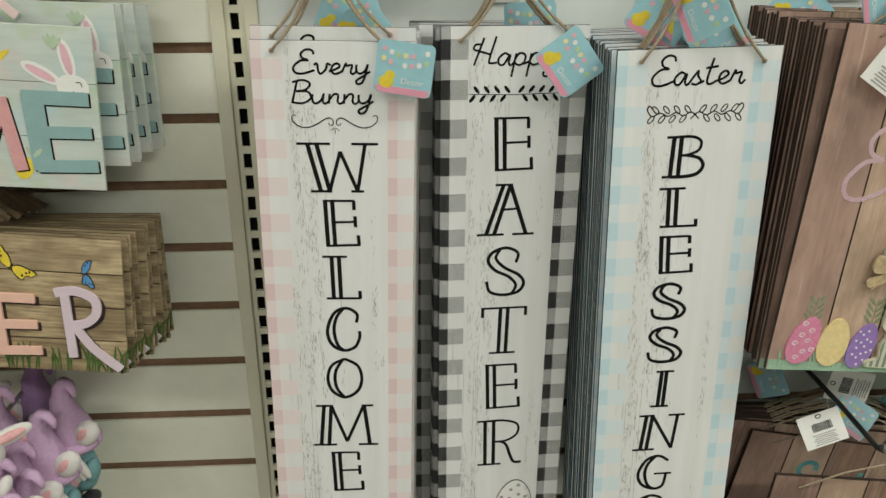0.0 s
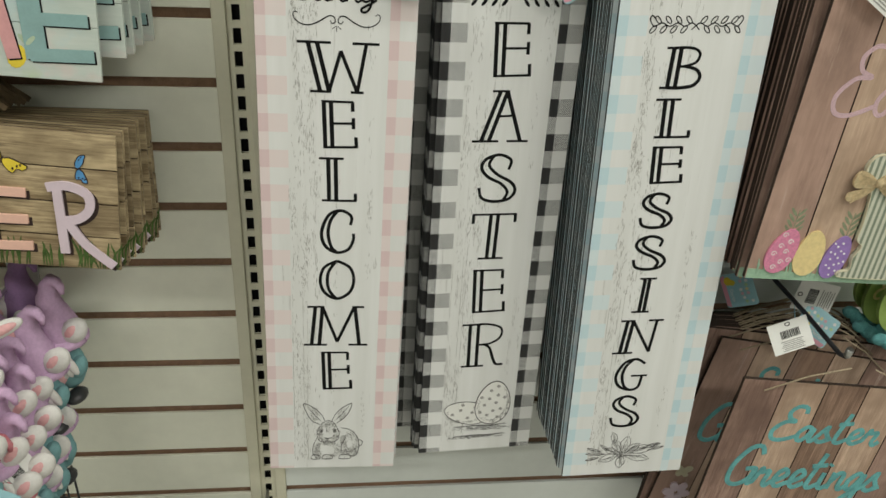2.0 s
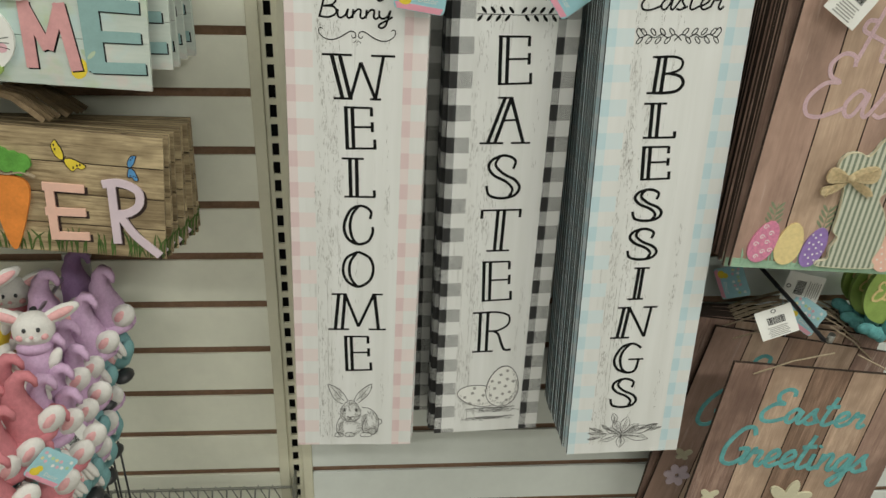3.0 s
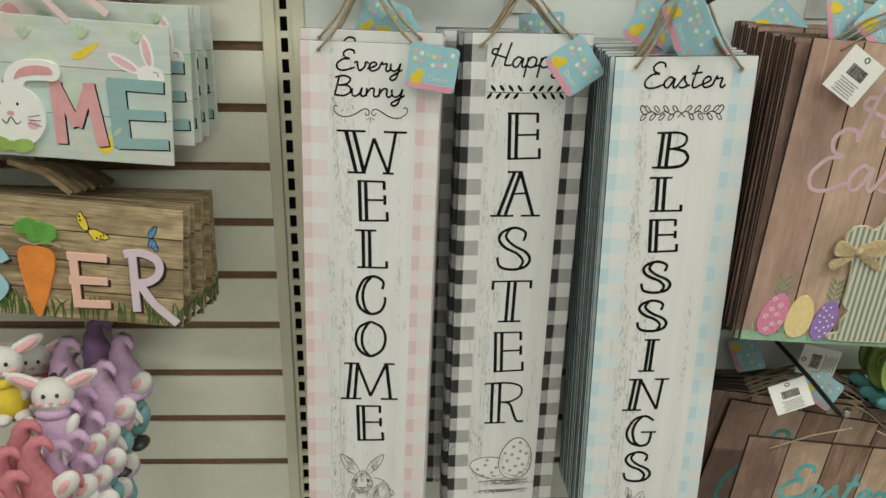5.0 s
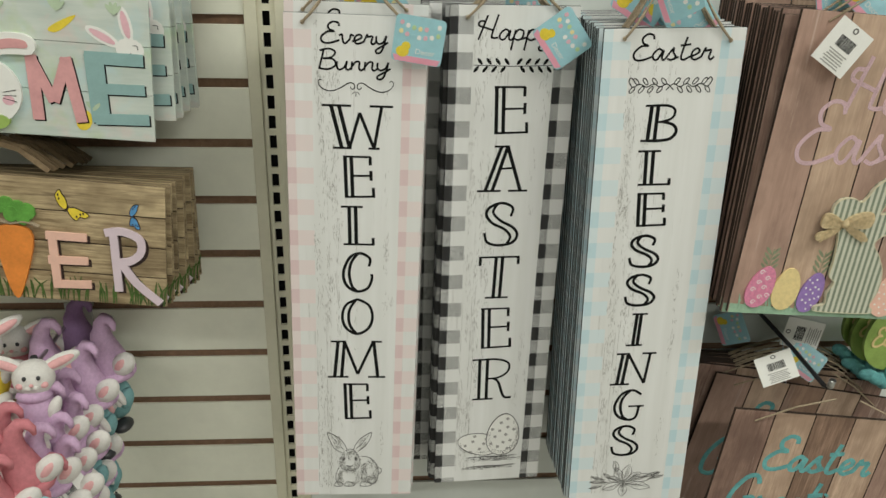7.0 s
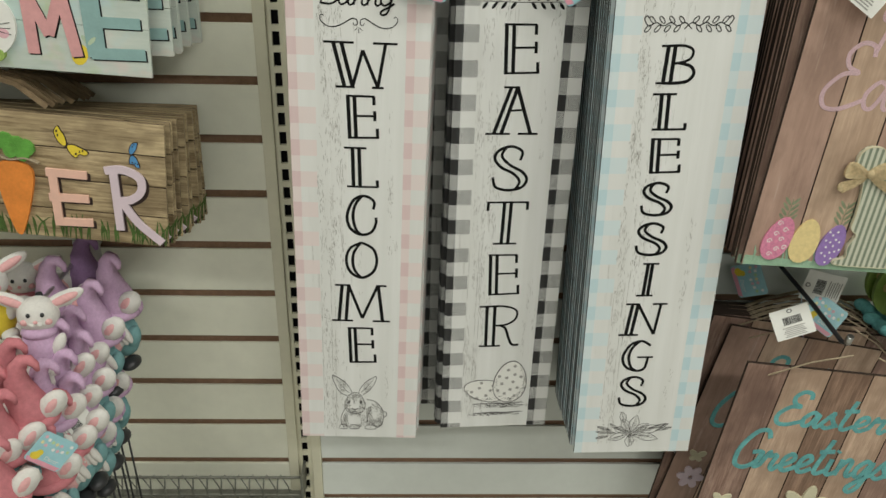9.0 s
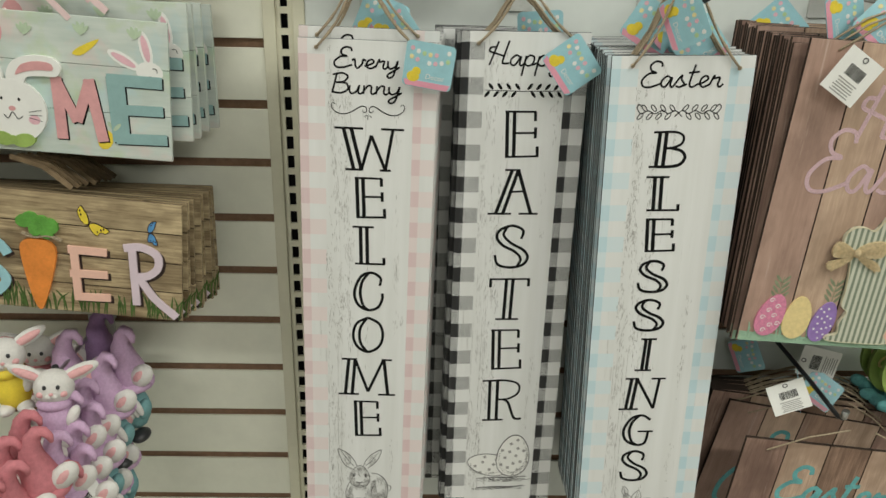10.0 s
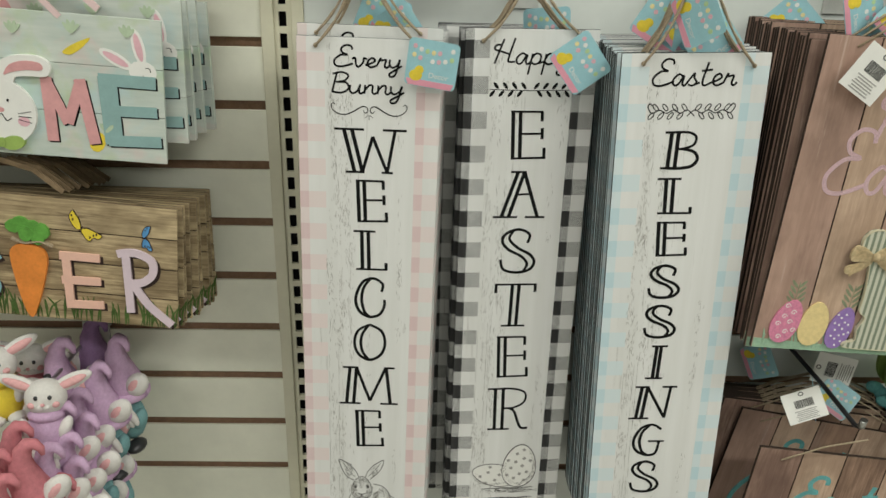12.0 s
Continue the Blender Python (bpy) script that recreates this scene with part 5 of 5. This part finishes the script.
def plaid_sign():
    s = thing("plank_sign", "yellow and green plaid sign with a pale blue corner", "hanging sign", m=pose(-0.2445, -0.068, 1.596, 0, 1.2, 0))
    part("board", box(-0.42, 0, 0.0, 0.006, -0.158, 0, 0.001), PLAID, s)
    part("egg_print", prism(bmesh.new(), oval(-.014, -.142, .030, .016, -20, 18)[:18], 0.0, -0.0006), CARD_BLUE, s)
    for j in range(1, 4):
        b = copy_thing(s, pose(-0.2445 + 0.004 * j, -0.068 + 0.011 * j, 1.596, 0, 1.2 - 0.4 * j, 0))


plaid_sign()
hook(-0.40, 1.5689, 0.062, 0.004)


def hoop_plate():
    """A round slatted plaque on the wall above, of which the rim shows."""
    s = thing("round_plaque", "round cream wooden plaque with a double rim", "wall plaque", m=pose(0.309, -0.022, 1.607))
    part("disc", prism(bmesh.new(), oval(0, 0, 0.165, 0.165, 0, 64), 0.006, 0.0), YELLOW_EGG_PALE, s)
    for r in (0.164, 0.155):
        o = oval(0, 0, r, r, 0, 72)
        part("rim", ribbon(bmesh.new(), o + o[:1], 0.0014, 0.0, -0.002), GREY_INK, s)
    bm = bmesh.new()
    for k in range(-3, 4):
        half = math.sqrt(max(0, 0.155 ** 2 - (k * 0.044) ** 2))
        ribbon(bm, [(k * 0.044, -half), (k * 0.044, half)], 0.0012, 0.0, -0.0006)
    part("slat_seam", bm, GREY_INK, s)


YELLOW_EGG_PALE = plain("cream_washed_wood", (0.72, 0.70, 0.61), 0.6, spread=0.1, scale=40)
hoop_plate()
hook(0.309, 1.7213, 0.030, 0.004)


def upper_boards(x0, x1, y0, z, n, label):
    """Signs hung one slot row higher, of which the lower edges show."""
    for k in range(n):
        s = thing("hanging_sign", label, "hanging sign", "signs hung above", m=Matrix.Translation((0.002 * (k % 2), y0 + 0.007 * k, z + 0.003 * (k % 3))))
        part("board", box(x0, x1, 0.0, 0.006, 0.0, 0.24, 0.001), OLIVE, s)
        part("twine", tube(bmesh.new(), [((x0 + x1) / 2 - 0.04, 0.003, 0.24), ((x0 + x1) / 2, 0.003, 0.30), ((x0 + x1) / 2 + 0.04, 0.003, 0.24)], 0.0013, 6), JUTE, s)
    hook((x0 + x1) / 2, z + 0.29, -y0 + 0.01, 0.004)


OLIVE = wood("dark_olive_board", (0.07, 0.068, 0.055), (0.16, 0.155, 0.125))
upper_boards(-0.110, 0.099, -0.052, 1.4535, 6, "dark olive wooden sign hung above the gingham signs")
upper_boards(0.515, 0.76, -0.052, 1.4645, 6, "dark olive wooden sign hung above the plank signs")


# ---- plush picks ----
def gnome(m, hat, label, spin=1, stake=0.0):
    """A plush gnome on a wire pick: curled hat, rabbit ears, beard, coat and boots."""
    bm = bmesh.new()
    W, P, T, K, N = 1, 2, 3, 4, 5
    tube(bm, [(0, 0, .086), (0, -.001, .098), (-.001, -.002, .114), (-.003 * spin, -.003, .132), (-.003 * spin, -.004, .150), (.001 * spin, -.005, .166), (.009 * spin, -.007, .177), (.018 * spin, -.010, .178), (.024 * spin, -.012, .171), (.025 * spin, -.013, .163)], [.030, .029, .0245, .0190, .0145, .0110, .0085, .0065, .0048, .0026], 16, 0)
    tube(bm, [(.030 * math.cos(a), .027 * math.sin(a) - .002, .089) for a in (k * math.pi / 9 for k in range(19))], .0072, 10, 0)
    ball(bm, 0, 0, .044, .025, .022, .036, T)
    for sx in (-1, 1):
        ball(bm, sx * .022, -.006, .048, .010, .012, .018, T, (0, sx * 14, 0))
        ball(bm, sx * .031, -.013, .110, .0155, .0100, .0230, W, (0, sx * 42, 0))
        ball(bm, sx * .0305, -.0190, .1120, .0072, .0046, .0135, P, (0, sx * 40, 0))
        ball(bm, sx * .014, -.012, .004, .013, .018, .009, K)
    for k in range(9):
        x = (k - 4) * .0058
        ball(bm, x, -.023 - .003 * math.cos(x * 60), .067 - .012 * math.cos(x * 55), .0060, .0058, .017, W, (0, -x * 1300, 0), 8, 6)
    ball(bm, 0, -.026, .050, .0165, .0110, .0235, P, u=14, v=10)
    for k in range(10):
        a, r = k * 2.4, 0.9 * math.sqrt((k + .4) / 10)
        dx, dz = r * math.cos(a), r * math.sin(a)
        ball(bm, .0165 * dx, -.026 - .0110 * math.sqrt(max(0, 1 - r * r)), .050 + .0235 * dz, .0021, .0009, .0021, W, u=8, v=5)
    if stake:
        tube(bm, [(0, 0, .01), (0, .002, -stake)], .0016, 6, K)
        tube(bm, [(.012, .004, .01), (.012, .006, -stake)], .0016, 6, K)
    for v in bm.verts:
        v.co *= 0.9
    ob = part("gnome_doll", bm, (hat, PLUSH_WHITE, PLUSH_PINK, PLUSH_TEAL, DARK_WIRE, PLUSH_PURPLE), m=m)
    return tagged(ob, label, "doll", "plush gnome dolls")


def bunny(m, coat, label):
    bm = bmesh.new()
    ball(bm, 0, 0, .088, .030, .027, .028, 0, u=16, v=12)
    ball(bm, 0, 0, .036, .029, .024, .038, 1)
    ball(bm, 0, -.004, .062, .026, .023, .012, 1)
    for sx in (-1, 1):
        ball(bm, sx * .036, .002, .110, .0115, .0065, .031, 0, (0, sx * 66, 0))
        ball(bm, sx * .036, -.0035, .110, .0066, .0040, .023, 2, (0, sx * 66, 0))
        ball(bm, sx * .0095, -.0258, .094, .0030, .0022, .0036, 3)
        ball(bm, sx * .016, -.0205, .082, .0062, .0040, .0048, 2)
        ball(bm, sx * .027, -.012, .044, .009, .010, .018, 0, (0, sx * 24, 0))
        ball(bm, sx * .014, -.012, .004, .013, .017, .010, 0)
    ball(bm, 0, -.0285, .084, .0032, .0025, .0024, 2)
    for sx in (-1, 1):
        ball(bm, sx * .0045, -.0245, .0790, .0052, .0040, .0042, 0)
    for v in bm.verts:
        v.co *= 0.78
    ob = part("bunny_doll", bm, (PLUSH_WHITE, coat, PLUSH_PINK, DARK_WIRE), m=m)
    return tagged(ob, label, "doll", "plush bunny dolls")


LILAC, CORAL = "lilac-hatted plush gnome doll with white rabbit ears", "coral-hatted plush gnome doll with white rabbit ears"
for x, y, z, tip, rz, mat, lab in (
        (-0.360, -0.080, 0.832, 1, -16, PLUSH_PURPLE, LILAC), (-0.404, -0.045, 0.838, 1, 0, PLUSH_DARK, LILAC), (-0.424, -0.105, 0.838, 1, 8, PLUSH_PURPLE, LILAC),
        (-0.376, -0.112, 0.812, 1, -10, PLUSH_PURPLE, LILAC), (-0.394, -0.140, 0.790, 1, 0, PLUSH_PURPLE, LILAC), (-0.404, -0.172, 0.792, 1, 10, PLUSH_PURPLE, LILAC),
        (-0.380, -0.158, 0.768, 1, -8, PLUSH_PURPLE, LILAC), (-0.392, -0.190, 0.762, 1, 4, PLUSH_PURPLE, LILAC), (-0.402, -0.220, 0.768, 1, 12, PLUSH_PURPLE, LILAC), (-0.380, -0.205, 0.740, 1, -2, PLUSH_PURPLE, LILAC),
        (-0.384, -0.100, 0.722, 1, -16, PLUSH_PURPLE, LILAC), (-0.385, -0.135, 0.708, 1, -12, PLUSH_PURPLE, LILAC), (-0.388, -0.168, 0.694, 1, -8, PLUSH_PURPLE, LILAC),
        (-0.392, -0.222, 0.706, 1, 2, PLUSH_CORAL, CORAL), (-0.436, -0.215, 0.770, 1, 14, PLUSH_CORAL, CORAL),
        (-0.412, -0.245, 0.768, 1, 16, PLUSH_CORAL, CORAL), (-0.446, -0.250, 0.758, 1, 18, PLUSH_CORAL, CORAL), (-0.430, -0.275, 0.744, 1, 22, PLUSH_CORAL, CORAL),
        (-0.450, -0.295, 0.736, 1, 24, PLUSH_CORAL, CORAL), (-0.425, -0.318, 0.716, 1, 24, PLUSH_CORAL, CORAL), (-0.460, -0.335, 0.690, 1, 22, PLUSH_CORAL, CORAL),
        (-0.408, -0.200, 0.690, 1, 2, PLUSH_CORAL, CORAL), (-0.405, -0.252, 0.686, 1, 8, PLUSH_CORAL, CORAL), (-0.465, -0.240, 0.700, 1, 12, PLUSH_CORAL, CORAL)):
    gnome(pose(x, y, z + (0.022 if mat is PLUSH_CORAL else 0.0), 0, -1, rz), mat, lab, tip, 0.16 if z < 0.73 else 0.0)
bunny(pose(-0.413, -0.196, 0.898, -14, 4, 14), PLUSH_PURPLE, "white plush bunny doll in a lilac scarf")
bunny(pose(-0.468, -0.165, 0.925, -10, -4, 18), YELLOW, "white plush bunny doll with a yellow bow")
bunny(pose(-0.478, -0.075, 0.880, -6, 0, 10), PLUSH_CORAL, "white plush bunny doll in a coral coat")
blue_tag(pose(-0.374, -0.292, 0.858, -5, 48, 25) @ Matrix.Scale(0.8, 4))
bar_tag(pose(-0.374, -0.232, 0.838, -30, 66, 10))
hook(-0.40, 1.0356, 0.10, 0.004)
hook(-0.42, 0.959, 0.15, 0.004)


# ---- wire shelf ----
def wire_shelf():
    s = thing("wire_shelf", "dull grey wire shelf with a zigzag lip below the plush", "wire shelf")
    for z in (0.580, 0.545):
        part("rail", tube(bmesh.new(), [(-0.95, -0.035, z), (-0.160, -0.035, z), (-0.150, -0.030, z - 0.004), (-0.148, -0.004, z - 0.012)], 0.0022, 8), GREY_WIRE, s)
    x = -0.94
    while x < -0.17:
        part("lip_wire", tube(bmesh.new(), [(x + 0.003, -0.037, 0.582), (x - 0.001, -0.036, 0.545), (x - 0.002, -0.02, 0.526)], 0.0013, 6), GREY_WIRE, s)
        part("lip_wire", tube(bmesh.new(), [(x + 0.006, -0.030, 0.580), (x + 0.015, -0.024, 0.550), (x + 0.018, -0.02, 0.526)], 0.0009, 6), GREY_WIRE, s)
        x += 0.0215
    part("deck", box(-0.95, -0.15, -0.30, -0.002, 0.520, 0.524), GREY_WIRE, s)
    part("bracket", box(-0.151, -0.147, -0.038, 0.006, 0.540, 0.578, 0.0015), GREY_WIRE, s)


wire_shelf()
